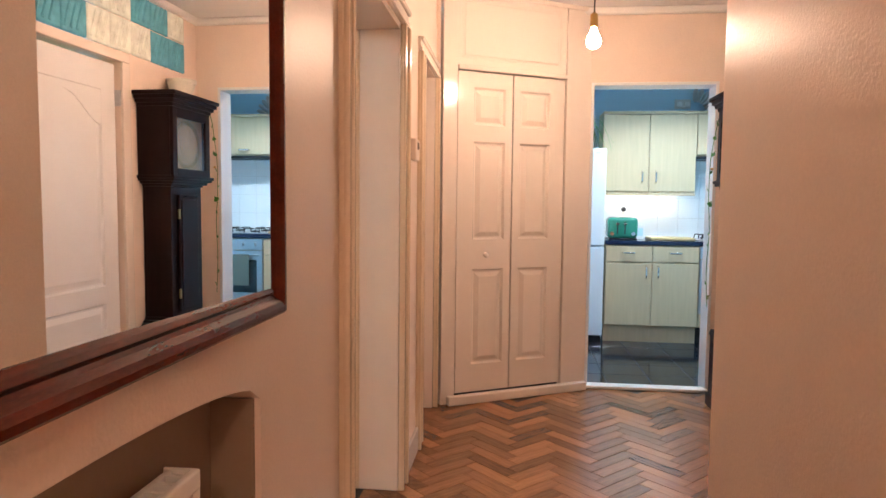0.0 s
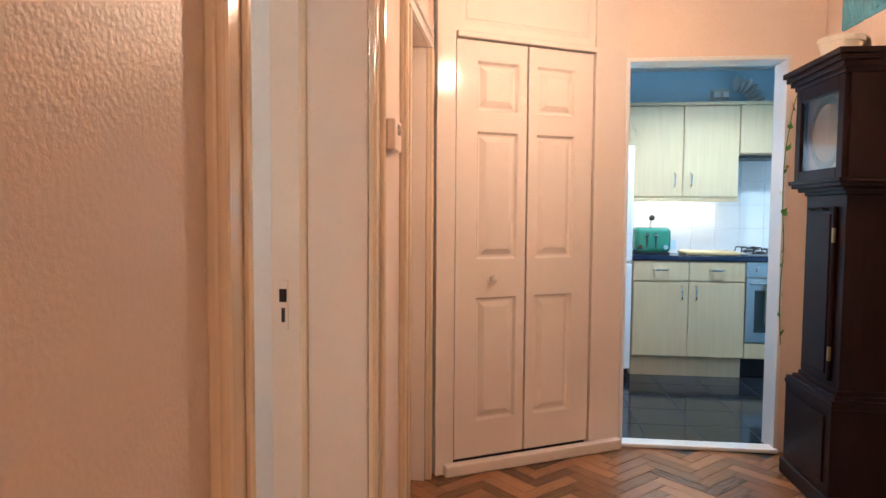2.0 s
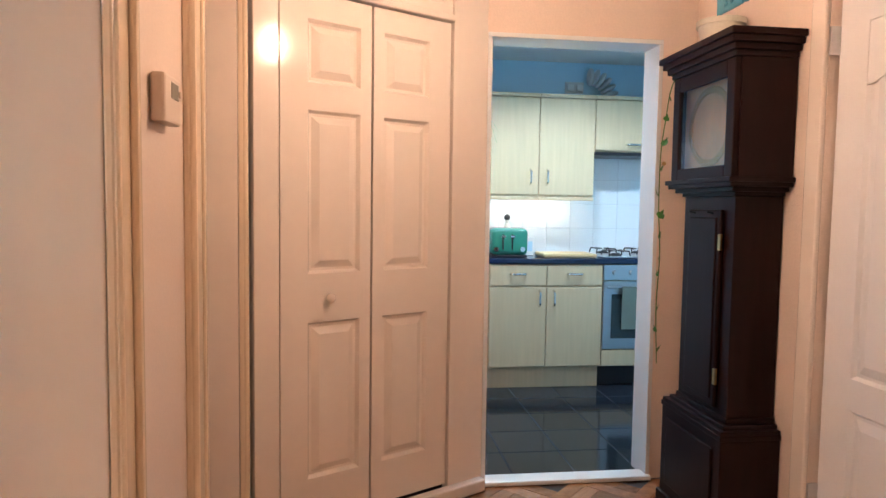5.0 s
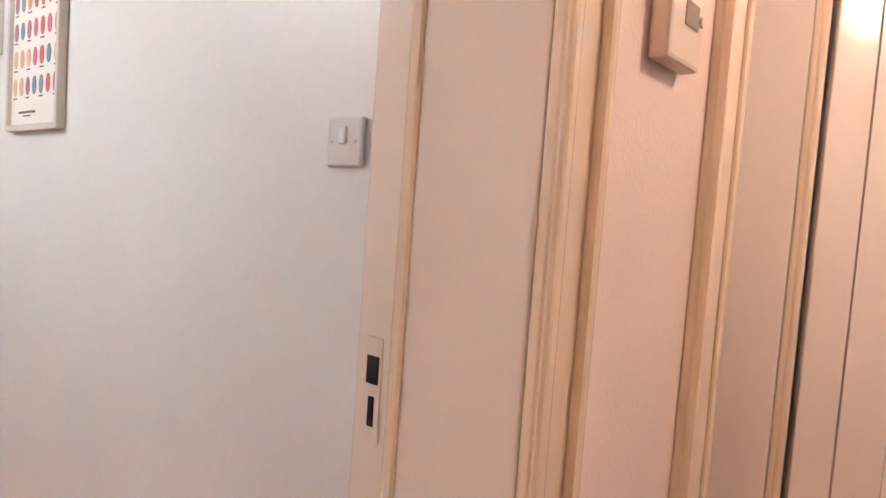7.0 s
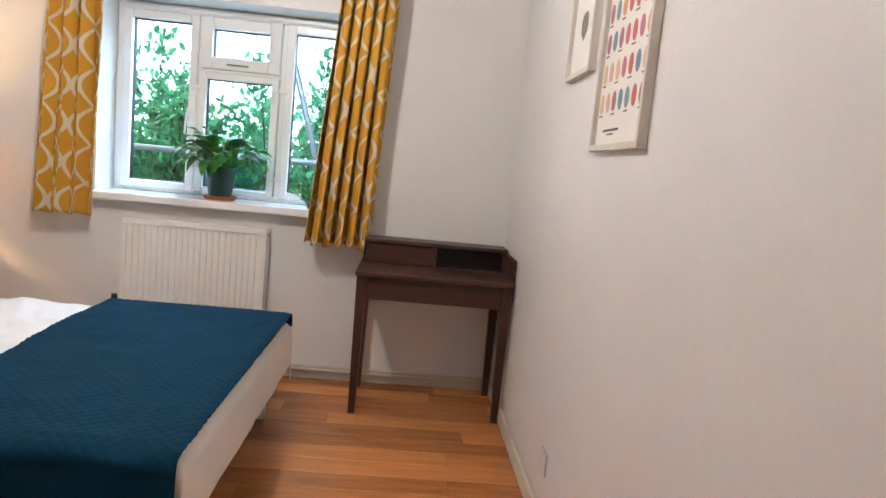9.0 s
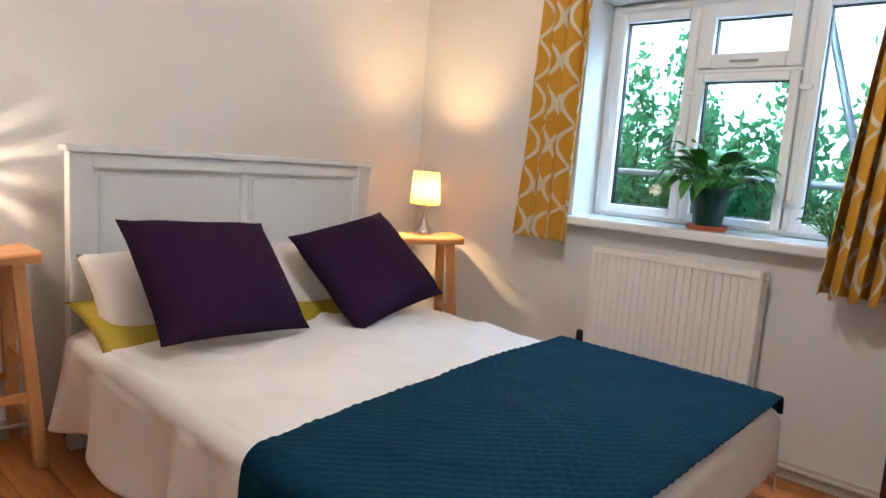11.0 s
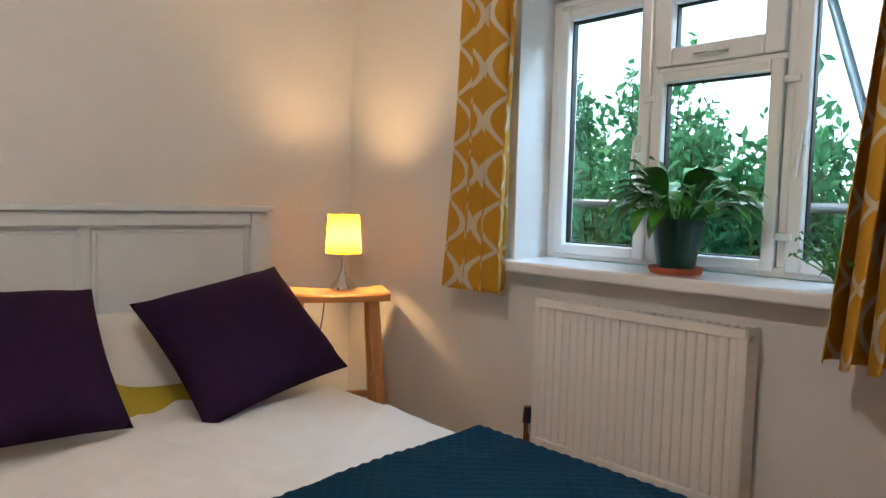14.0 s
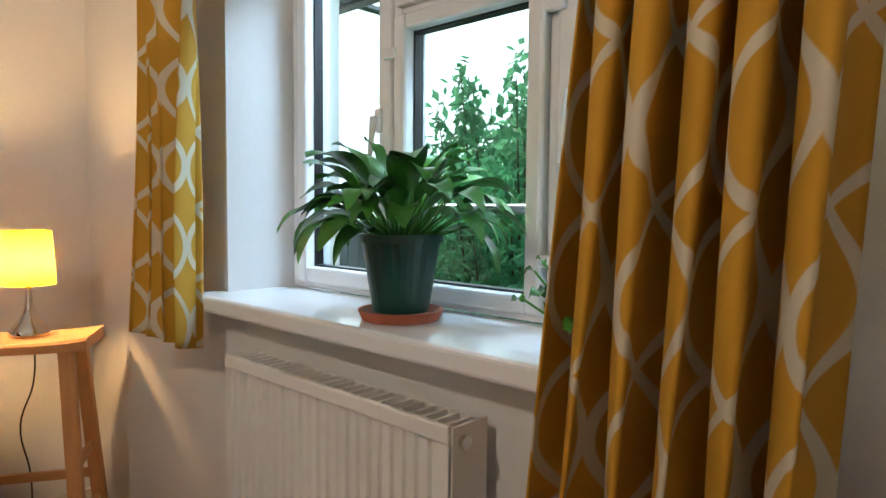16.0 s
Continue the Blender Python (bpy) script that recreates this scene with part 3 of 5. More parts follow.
for a, b, hz, o in ((my0, my1, True, mz0), (my0, my1, True, mz1), (mz0, mz1, False, my0), (mz0, mz1, False, my1)):
    part("frame_bar", frame_bar(a, b, hz, o), M_MAHOG, mi)
mgl = part("glass", box(-0.002, (my0 - my1) / 2 + fw - 0.008, (mz0 - mz1) / 2 + fw - 0.008, 0.002, (my1 - my0) / 2 - fw + 0.008, (mz1 - mz0) / 2 - fw + 0.008), M_MIRROR, mi)
mgl.matrix_local = pose(HX + 0.011, (my0 + my1) / 2, (mz0 + mz1) / 2, 0, 0, -0.8)


def radiator(w, h, depth, name, label):
    """A panel radiator in xz, back at y=0, front facing -y."""
    t = thing(name, label, "radiator")
    n = max(6, round(w / 0.034))
    bm = bmesh.new()
    xs = []
    for k in range(n):
        x = 0.02 + (w - 0.04) * k / n
        s = (w - 0.04) / n
        xs += [(x + 0.08 * s, 0), (x + 0.22 * s, 0.007), (x + 0.78 * s, 0.007), (x + 0.92 * s, 0)]
    xs = [(0, 0)] + xs + [(w, 0)]
    lo = [bm.verts.new((x, -depth + d, 0.035)) for x, d in xs]
    hi = [bm.verts.new((x, -depth + d, h - 0.035)) for x, d in xs]
    for i in range(len(xs) - 1):
        bm.faces.new((lo[i], lo[i + 1], hi[i + 1], hi[i]))
    box(0, -depth - 0.002, h - 0.036, w, -depth + 0.012, h - 0.003, 0.004, bm=bm)
    box(0, -depth - 0.002, 0, w, -depth + 0.012, 0.036, 0.004, bm=bm)
    part("front_panel", bm, M_RAD, t)
    part("back_panel", box(0, -0.035, 0.01, w, -0.022, h - 0.01, 0.004), M_RAD, t)
    part("side_cap", box(-0.004, -depth + 0.006, 0.02, 0.002, -0.02, h - 0.006, 0.001), M_RAD, t)
    part("side_cap", box(w - 0.002, -depth + 0.006, 0.02, w + 0.004, -0.02, h - 0.006, 0.001), M_RAD, t)
    g = bmesh.new()
    for k in range(int(w / 0.03)):
        box(0.01 + k * 0.03, -depth + 0.013, h - 0.02, 0.018 + k * 0.03, -0.036, h - 0.008, bm=g)
    part("top_grille", g, M_RAD, t)["kind"] = "stuff"
    part("bracket", box(w * 0.2, -0.022, 0.1, w * 0.2 + 0.03, 0.0, h - 0.1), M_RAD, t)
    part("bracket", box(w * 0.8, -0.022, 0.1, w * 0.8 + 0.03, 0.0, h - 0.1), M_RAD, t)
    part("plug", rod((w - 0.01, -depth + 0.03, h - 0.035), (w + 0.014, -depth + 0.03, h - 0.035), 0.012, n=12), M_CHROME, t)
    v = part("valve", rod((-0.04, -depth + 0.03, -0.02), (-0.04, -depth + 0.03, 0.12), 0.015, n=14), M_CHROME, t, "thermostatic valve with a white cap", smooth=False)
    part("valve_cap", rod((-0.04, -depth + 0.03, 0.07), (-0.04, -depth + 0.03, 0.13), 0.019, 0.015, n=12), M_BLACK, v)
    part("pipe", rod((-0.04, -depth + 0.03, -0.30), (-0.04, -depth + 0.03, -0.02), 0.008, n=10), M_PIPE, t)
    return t


r1 = radiator(0.935, 0.66, 0.08, "hall_radiator", "small cream panel radiator standing in the recess")
r1.matrix_world = pose(0.42, 1.08, 0.14, 0, 0, 90)
for c in [o for o in r1.children if o.name.startswith(("pipe", "valve"))]:
    for d in list(c.children):
        bpy.data.objects.remove(d)
    bpy.data.objects.remove(c)
part("foot", box(0.2, -0.07, -0.14, 0.24, -0.03, 0.01), M_RAD, r1)
part("foot", box(0.7, -0.07, -0.14, 0.74, -0.03, 0.01), M_RAD, r1)

# ---- hall: longcase clock, plant pot, white door, glass blocks, pendant ----
ck = thing("longcase_clock", "tall dark-stained wooden longcase clock against the wall", "clock")
cx0, cx1, cya, cyb = 2.178, 2.405, 4.70, 5.15   # front, back, south side, north side
part("plinth", box(cx0 - 0.012, cya - 0.012, 0, cx1, cyb + 0.012, 0.075, 0.006), M_CLOCK, ck)
part("base", box(cx0, cya, 0.075, cx1, cyb, 0.44, 0.004), M_CLOCK, ck)
part("base_panel", box(cx0 - 0.008, cya + 0.05, 0.12, cx0 + 0.001, cyb - 0.05, 0.40, 0.006), M_CLOCK, ck)
w0 = bmesh.new()
for i, (o, z) in enumerate(((0.004, 0.44), (0.0, 0.455), (-0.02, 0.47), (-0.038, 0.49))):
    box(cx0 - o, cya - o, z, cx1, cyb + o, z + 0.02, 0.003, bm=w0)
part("waist_moulding", w0, M_CLOCK, ck)
part("trunk", box(cx0 + 0.045, cya + 0.045, 0.50, cx1, cyb - 0.045, 1.32, 0.003), M_CLOCK, ck)
td = part("trunk_door", box(cx0 + 0.028, cya + 0.11, 0.53, cx0 + 0.046, cyb - 0.11, 1.27, 0.006), M_CLOCK, ck)
part("trunk_door_panel", box(cx0 + 0.022, cya + 0.13, 0.56, cx0 + 0.03, cyb - 0.13, 1.24, 0.004), M_CLOCK, td)
part("hinge", box(cx0 + 0.024, cya + 0.10, 0.62, cx0 + 0.034, cya + 0.115, 0.68), M_BRASS, td)
part("hinge", box(cx0 + 0.024, cya + 0.10, 1.12, cx0 + 0.034, cya + 0.115, 1.18), M_BRASS, td)
for y in (cya + 0.16, cyb - 0.16):
    part("hook", rod((cx0 + 0.03, y, 1.255), (cx0 + 0.002, y, 1.262), 0.004, n=8), M_BLACK, td)
w1 = bmesh.new()
for o, z in ((-0.036, 1.32), (-0.015, 1.335), (0.006, 1.352), (0.016, 1.368)):
    box(cx0 - o, cya - o, z, cx1, cyb + o, z + 0.018, 0.003, bm=w1)
part("hood_moulding", w1, M_CLOCK, ck)
hd = bmesh.new()
box(cx0 + 0.022, cya, 1.386, cx1, cya + 0.02, 1.80, 0.002, bm=hd)
box(cx0 + 0.022, cyb - 0.02, 1.386, cx1, cyb, 1.80, 0.002, bm=hd)
box(cx1 - 0.02, cya + 0.02, 1.386, cx1, cyb - 0.02, 1.80, bm=hd)
box(cx0 + 0.022, cya + 0.02, 1.78, cx1 - 0.02, cyb - 0.02, 1.80, bm=hd)
part("hood", hd, M_CLOCK, ck)
hf = bmesh.new()
box(cx0, cya + 0.004, 1.386, cx0 + 0.022, cya + 0.055, 1.80, 0.004, bm=hf)
box(cx0, cyb - 0.055, 1.386, cx0 + 0.022, cyb - 0.004, 1.80, 0.004, bm=hf)
box(cx0, cya + 0.055, 1.386, cx0 + 0.022, cyb - 0.055, 1.43, 0.004, bm=hf)
box(cx0, cya + 0.055, 1.74, cx0 + 0.022, cyb - 0.055, 1.80, 0.004, bm=hf)
hdoor = part("hood_door", hf, M_CLOCK, ck)
part("glazing", box(cx0 + 0.008, cya + 0.05, 1.425, cx0 + 0.012, cyb - 0.05, 1.745), M_CGLASS, hdoor)
# the dial's metal colour carries the glow reflected in the pane
dial = part("dial", box(cx0 + 0.04, cya + 0.04, 1.41, cx0 + 0.046, cyb - 0.04, 1.76), M_DIAL, ck, "clock dial behind glass, gilt colour for the pane's warm glare")
part("chapter_ring", lathe([(0.125, 0), (0.128, 0.003), (0.150, 0.003), (0.153, 0)], 40, caps=False), M_BRASS, dial).matrix_local = pose(cx0 + 0.039, (cya + cyb) / 2, 1.585, 0, -90, 0)
w2 = bmesh.new()
for o, z in ((0.006, 1.80), (0.02, 1.82), (0.034, 1.842), (0.046, 1.865)):
    box(cx0 - o, cya - o, z, cx1, cyb + o, z + 0.024, 0.004, bm=w2)
part("cornice", w2, M_CLOCK, ck)
part("hood_knob", ball((cx0 - 0.02, cyb + 0.02, 1.46), 0.009, 10), M_BRASS, ck)

ck.scale = (1, 1, 0.985)
pot = thing("flower_pot", "cream ceramic pot on top of the clock", "pot", place=(2.31, 5.04, 1.862))
part("body", lathe([(0.055, 0), (0.078, 0.07), (0.085, 0.10), (0.092, 0.10), (0.092, 0.122), (0.078, 0.122), (0.07, 0.08)], 30), M_CREAMPOT, pot, smooth=False)
part("saucer", lathe([(0.05, 0), (0.1, 0.001), (0.105, 0.012), (0.09, 0.006)], 30), M_TERRA, pot).location = (0, 0, 0.0005)


def ivy(name, pts, leaves, size, seed):
    rnd = random.Random(seed)
    t = thing(name, "thin trailing ivy stem with small green leaves", "plant")
    tube("stem", pts, 0.0022, M_LEAF, t)
    for k in range(leaves):
        f = (k + 0.5) / leaves * (len(pts) - 1)
        a, b = Vector(pts[int(f)]), Vector(pts[min(int(f) + 1, len(pts) - 1)])
        c = a.lerp(b, f - int(f))
        s = size * rnd.uniform(0.7, 1.2)
        bm = bmesh.new()
        out = [(0, 0), (0.45, 0.2), (0.4, 0.55), (0.2, 0.6), (0, 1.0), (-0.2, 0.6), (-0.4, 0.55), (-0.45, 0.2)]
        vs = [bm.verts.new((x * s, y * s, 0.12 * s * abs(x))) for x, y in out]
        m = bm.verts.new((0, 0.4 * s, -0.02 * s))
        for i in range(8):
            bm.faces.new((vs[i], vs[(i + 1) % 8], m))
        lf = part("leaf", bm, M_LEAF, t)
        lf.matrix_local = pose(c.x, c.y, c.z, rnd.uniform(60, 120), rnd.uniform(-40, 40), rnd.uniform(-140, -40))
    return t


ivy("trailing_ivy", [(2.27, 5.14, 1.875), (2.24, 5.21, 1.84), (2.17, 5.20, 1.60), (2.15, 5.19, 1.30), (2.16, 5.185, 1.05), (2.15, 5.18, 0.85), (2.16, 5.18, 0.60)], 17, 0.038, 4)


def raised_door():
    t = thing("door_3", "white panelled interior door with an arched top panel, closed", "door")
    t["kind"] = "structure"
    w, h = ED1 - ED0 - 0.02, 1.975
    leaf = part("door_leaf", panelled_slab(w, h, 0.04, [(0.12, 0.18, w - 0.12, 0.62), (0.12, 0.72, w - 0.12, 1.82)], 0.03, 0.012), M_DOORW, t)
    leaf.matrix_local = pose(EX + 0.03, ED1 - 0.01, 0.008, 0, 0, -90)
    arch = bmesh.new()
    n = 20
    for k in range(n):
        xa, xb = 0.125 + (w - 0.25) * k / n, 0.125 + (w - 0.25) * (k + 1) / n
        f = lambda x: 1.70 + 0.075 * math.cos((x - w / 2) / (w / 2 - 0.125) * math.pi)
        vs = [(xa, f(xa)), (xb, f(xb)), (xb, 1.815), (xa, 1.815)]
        a = [arch.verts.new((x, -0.002, z)) for x, z in vs]
        b = [arch.verts.new((x, 0.012, z)) for x, z in vs]
        arch.faces.new(a)
        arch.faces.new((a[0], b[0], b[1], a[1]))
    part("arch_moulding", arch, M_DOORW, leaf)
    hp = part("handle_plate", box(0.05, -0.006, 0.93, 0.085, 0.0, 1.09, 0.002), M_STEEL, leaf)
    hp.matrix_local = pose(w - 0.14, 0, 0)
    part("lever", rod((0.067, -0.04, 1.03), (-0.03, -0.04, 1.03), 0.008, n=10), M_STEEL, hp)
    for ya, yb, za, zb in ((ED0 - 0.07, ED0, 0, 2.0), (ED1, ED1 + 0.07, 0, 2.0), (ED0 - 0.07, ED1 + 0.07, 2.0, 2.055)):
        part("casing", box(EX - 0.018, ya, za, EX + 0.002, yb, zb, 0.006), M_GLOSS, t)
    for z in (0.25, 1.75):
        part("hinge", box(EX - 0.004, ED1 - 0.012, z, EX + 0.03, ED1 - 0.002, z + 0.09), M_STEEL, t)


raised_door()
gb = thing("glass_block_panel", "two rows of clear and blue wavy glass blocks above the door", "glass blocks")
gb["kind"] = "structure"
for r in range(2):
    for c in range(8):
        y1 = 5.24 - c * 0.193
        blue = (c * 3 + r * 2) % 5 in (0, 3)
        o = part("glass_block", box(EX - 0.012, y1 - 0.188, 2.064 + r * 0.195, EX + 0.012, y1, 2.064 + r * 0.195 + 0.189, 0.008), M_BLOCKB if blue else M_BLOCKC, gb)
        wv = bmesh.new()
        for k in range(3):
            yy = y1 - 0.05 - k * 0.045
            rod((EX - 0.010, yy - 0.03, 2.085 + r * 0.195), (EX - 0.010, yy + 0.02, 2.235 + r * 0.195), 0.010, n=8, bm=wv)
        part("wave_rib", wv, M_BLOCKB if blue else M_BLOCKC, o)

pl = thing("pendant_bulb", "bare warm bulb on a black flex with a brass holder", "light bulb", "hall pendants", (1.345, 4.33, 0))
tube("flex", [(0, 0, CEIL - 0.03), (0.002, 0, 2.30), (0, 0, 2.12)], 0.0035, M_FLEX, pl)
part("ceiling_rose", lathe([(0.05, CEIL - 0.001), (0.05, CEIL - 0.015), (0.02, CEIL - 0.035), (0.005, CEIL - 0.04)], 24), M_WHITE, pl)
part("bulb_holder", lathe([(0.006, 2.14), (0.018, 2.13), (0.02, 2.07), (0.014, 2.065)], 20), M_BRASS, pl)
part("bulb", lathe([(0.012, 2.067), (0.016, 2.05), (0.030, 2.025), (0.034, 2.005), (0.030, 1.982), (0.015, 1.97), (0.002, 1.968)], 20), M_BULB, pl, smooth=True)

# second pendant, unseen: added to brighten the near end of the passage
copy_thing(pl, pose(1.05, -0.05, 0))

# ---- kitchen ----


def bow_handle(parent, c, vertical):
    """A flat bowed bar handle on a front facing -y."""
    x, y, z = c
    l = 0.055
    if vertical:
        pts = [(x, y, z - l), (x, y - 0.028, z - l * 0.7), (x, y - 0.03, z), (x, y - 0.028, z + l * 0.7), (x, y, z + l)]
    else:
        pts = [(x - l, y, z), (x - l * 0.7, y - 0.028, z), (x, y - 0.03, z), (x + l * 0.7, y - 0.028, z), (x + l, y, z)]
    return tube("handle", pts, 0.008, M_CHROME, parent, "chrome bow handle")


def front(parent, name, x0, z0, x1, z1, y, handle=None, vertical=True):
    d = part(name, box(x0 + 0.002, y - 0.02, z0 + 0.002, x1 - 0.002, y, z1 - 0.002, 0.005), M_KUNIT, parent)
    if handle:
        bow_handle(d, (handle[0], y - 0.02, handle[1]), vertical)
    return d


KF, UF = 6.92, 7.19
for i, x0 in enumerate((1.78, 2.178)):
    b = thing("base_cabinet", "pale maple kitchen base unit with a drawer over a door", "cabinet", "kitchen base units")
    x1 = x0 + 0.397
    part("carcass", box(x0, KF + 0.001, 0.15, x1, 7.49, 0.865), M_KUNIT, b)
    front(b, "drawer_front", x0, 0.715, x1, 0.862, KF, ((x0 + x1) / 2, 0.80), False)
    front(b, "door", x0, 0.155, x1, 0.710, KF, (x1 - 0.05 if i == 0 else x0 + 0.05, 0.63), True)
    part("plinth", box(x0, KF + 0.04, 0, x1, KF + 0.06, 0.149), M_KUNIT, b)
ovn = thing("oven", "stainless steel built-in oven with a dark glass door", "oven")
part("carcass", box(2.577, KF + 0.001, 0.15, 3.17, 7.49, 0.865), M_KUNIT, ovn)
part("control_panel", box(2.58, KF - 0.022, 0.755, 3.165, KF, 0.862, 0.003), M_STEEL, ovn)
for x in (2.66, 2.78, 2.90, 3.02):
    part("control_knob", rod((x, KF - 0.022, 0.81), (x, KF - 0.045, 0.81), 0.019, 0.016, 18), M_STEEL, ovn)
od = part("oven_door", box(2.58, KF - 0.025, 0.275, 3.165, KF, 0.748, 0.004), M_STEEL, ovn)
part("window_pane", box(2.64, KF - 0.028, 0.35, 3.105, KF - 0.024, 0.66, 0.001), M_OVENGL, od)
part("door_bar", rod((2.60, KF - 0.05, 0.71), (3.145, KF - 0.05, 0.71), 0.009), M_STEEL, od)
part("tea_towel", box(2.70, KF - 0.066, 0.42, 2.86, KF - 0.060, 0.715, 0.002), mat("grey_green_cloth", (0.16, 0.20, 0.17), 0.9), od, "grey green cloth over the oven door bar")
part("lower_panel", box(2.58, KF - 0.02, 0.155, 3.165, KF, 0.268, 0.004), M_KUNIT, ovn)
part("plinth", box(2.577, KF + 0.08, 0, 3.17, KF + 0.1, 0.149), M_BLACK, ovn)
wt = thing("worktop", "dark blue speckled laminate kitchen worktop", "worktop")
part("slab", box(1.77, KF - 0.03, 0.867, 3.28, 7.485, 0.905, 0.008), M_WORKTOP, wt)
hob = thing("gas_hob", "steel gas hob with black pan supports on the worktop", "hob", place=(0, 0, 0.906))
part("tray", box(2.60, KF + 0.03, 0, 3.15, 7.45, 0.010, 0.004), M_STEEL, hob)
for x in (2.73, 3.0):
    for y in (7.07, 7.32):
        bn = part("burner", lathe([(0.045, 0.010), (0.045, 0.018), (0.03, 0.022), (0.03, 0.027)], 20), M_BLACK, hob)
        bn.location = (x, y, 0)
        gr = bmesh.new()
        for a in range(4):
            dx, dy = math.cos(a * math.pi / 2 + 0.78), math.sin(a * math.pi / 2 + 0.78)
            rod((x + dx * 0.11, y + dy * 0.11, 0.01), (x + dx * 0.10, y + dy * 0.10, 0.045), 0.005, n=6, bm=gr)
            rod((x + dx * 0.10, y + dy * 0.10, 0.045), (x + dx * 0.02, y + dy * 0.02, 0.045), 0.005, n=6, bm=gr)
        part("pan_support", gr, M_BLACK, hob)
for i, x0 in enumerate((1.765, 2.178)):
    x1 = (2.176, 2.59)[i]
    b = thing("wall_cabinet", "pale maple kitchen wall unit with one door", "cabinet", "kitchen wall units")
    part("carcass", box(x0, UF + 0.001, 1.33, x1, 7.49, 2.035), M_KUNIT, b)
    front(b, "door", x0, 1.34, x1, 2.035, UF, (x1 - 0.06 if i == 0 else x0 + 0.06, 1.47), True)
    part("cornice", box(x0 - 0.001, UF - 0.035, 2.036, x1 + 0.001, 7.49, 2.062, 0.006), M_KUNIT, b)
    part("light_rail", box(x0, UF - 0.02, 1.305, x1, UF + 0.01, 1.329, 0.004), M_KUNIT, b)
b = thing("cooker_hood_cabinet", "short maple wall unit over a slim black cooker hood", "cabinet")
part("carcass", box(2.592, UF + 0.001, 1.66, 3.19, 7.49, 2.035), M_KUNIT, b)
front(b, "door", 2.592, 1.67, 3.19, 2.035, UF, (2.88, 1.715), False)
part("cornice", box(2.592, UF - 0.035, 2.036, 3.19, 7.49, 2.062, 0.006), M_KUNIT, b)
part("cooker_hood", box(2.592, UF - 0.03, 1.635, 3.19, 7.47, 1.658, 0.004), M_BLACK, b)
st = thing("strip_light", "slim lit strip lamp under the wall cupboards", "lamp")
part("tube", box(1.85, 7.30, 1.308, 2.5, 7.335, 1.322, 0.004), M_STRIP, st)
part("housing", box(1.83, 7.29, 1.322, 2.52, 7.345, 1.3295), M_WHITE, st)
sp = thing("ceiling_spot", "small recessed white ceiling spotlight, lit", "spotlight", place=(2.32, 6.85, 2.36))
part("rim", lathe([(0.05, -0.001), (0.05, -0.006), (0.036, -0.008), (0.036, -0.001)], 24, caps=False), M_WHITE, sp)
part("lens", lathe([(0.035, -0.004), (0.02, -0.006), (0.002, -0.006)], 20), M_SPOTD, sp)
fr = thing("fridge_freezer", "tall white fridge freezer with two doors", "fridge")
part("cabinet_body", box(1.19, 6.86, 0.03, 1.752, 7.45, 1.70, 0.006), M_FRIDGE, fr)
part("door", box(1.19, 6.80, 0.862, 1.752, 6.856, 1.70, 0.010), M_FRIDGE, fr)
part("door", box(1.19, 6.80, 0.075, 1.752, 6.856, 0.852, 0.010), M_FRIDGE, fr)
part("foot_grille", box(1.20, 6.84, 0.0, 1.745, 6.90, 0.072), M_BLACK, fr)
part("badge", box(1.66, 6.797, 1.655, 1.70, 6.8005, 1.665), M_STEEL, fr)
ts = thing("toaster", "retro sea-green enamel toaster with chrome levers", "toaster", place=(1.94, 7.10, 0.906))
part("body", box(-0.13, -0.10, 0.012, 0.13, 0.10, 0.20, 0.035, 4), M_GREEN, ts, smooth=True)
part("base", box(-0.125, -0.095, 0, 0.125, 0.095, 0.014, 0.004), M_BLACK, ts)
for x in (-0.05, 0.015):
    part("lever_slot", box(x - 0.005, -0.1025, 0.05, x + 0.005, -0.0995, 0.16), M_BLACK, ts)
    part("lever", box(x - 0.015, -0.118, 0.135, x + 0.015, -0.100, 0.150, 0.003), M_CHROME, ts)
for x in (-0.10, 0.085):
    part("dial", rod((x, -0.1, 0.055), (x, -0.118, 0.055), 0.017), M_CHROME, ts)
bx = thing("tea_packet", "small white and blue packet beside the toaster", "packet", place=(2.12, 7.2, 0.906))
part("carton", box(-0.035, -0.02, 0, 0.035, 0.02, 0.13, 0.002), M_WHITE, bx)
part("label_band", box(-0.025, -0.0215, 0.03, 0.025, -0.0195, 0.10), M_KWALL, bx)
bo = thing("bottle", "small dark stoppered bottle behind the toaster", "bottle", place=(1.99, 7.33, 0.906))
part("body", lathe([(0.03, 0), (0.032, 0.18), (0.012, 0.23), (0.012, 0.25)], 18), M_CREAMPOT, bo)
part("stopper", ball((0, 0, 0.27), 0.024, 14), M_BLACK, bo)
cb = thing("chopping_board", "round-cornered wooden chopping board on the worktop", "chopping board", place=(2.36, 7.08, 0.906))
part("board", box(-0.19, -0.13, 0, 0.19, 0.13, 0.028, 0.01), M_BOARD, cb)
sk2 = thing("double_socket", "white double socket on the blue wall", "socket", place=(2.53, 7.5, 2.17))
part("plate", box(-0.073, -0.012, -0.043, 0.073, -0.001, 0.043, 0.003), M_SWITCH, sk2)
for x in (-0.036, 0.036):
    part("plug", box(x - 0.024, -0.045, -0.03, x + 0.024, -0.012, 0.02, 0.006), M_WHITE, sk2)
duct = thing("vent_duct", "short ribbed grey flexible vent duct", "duct", place=(2.78, 7.34, 2.12))
M_DUCT = mat("grey_duct", (0.45, 0.47, 0.47), 0.4)
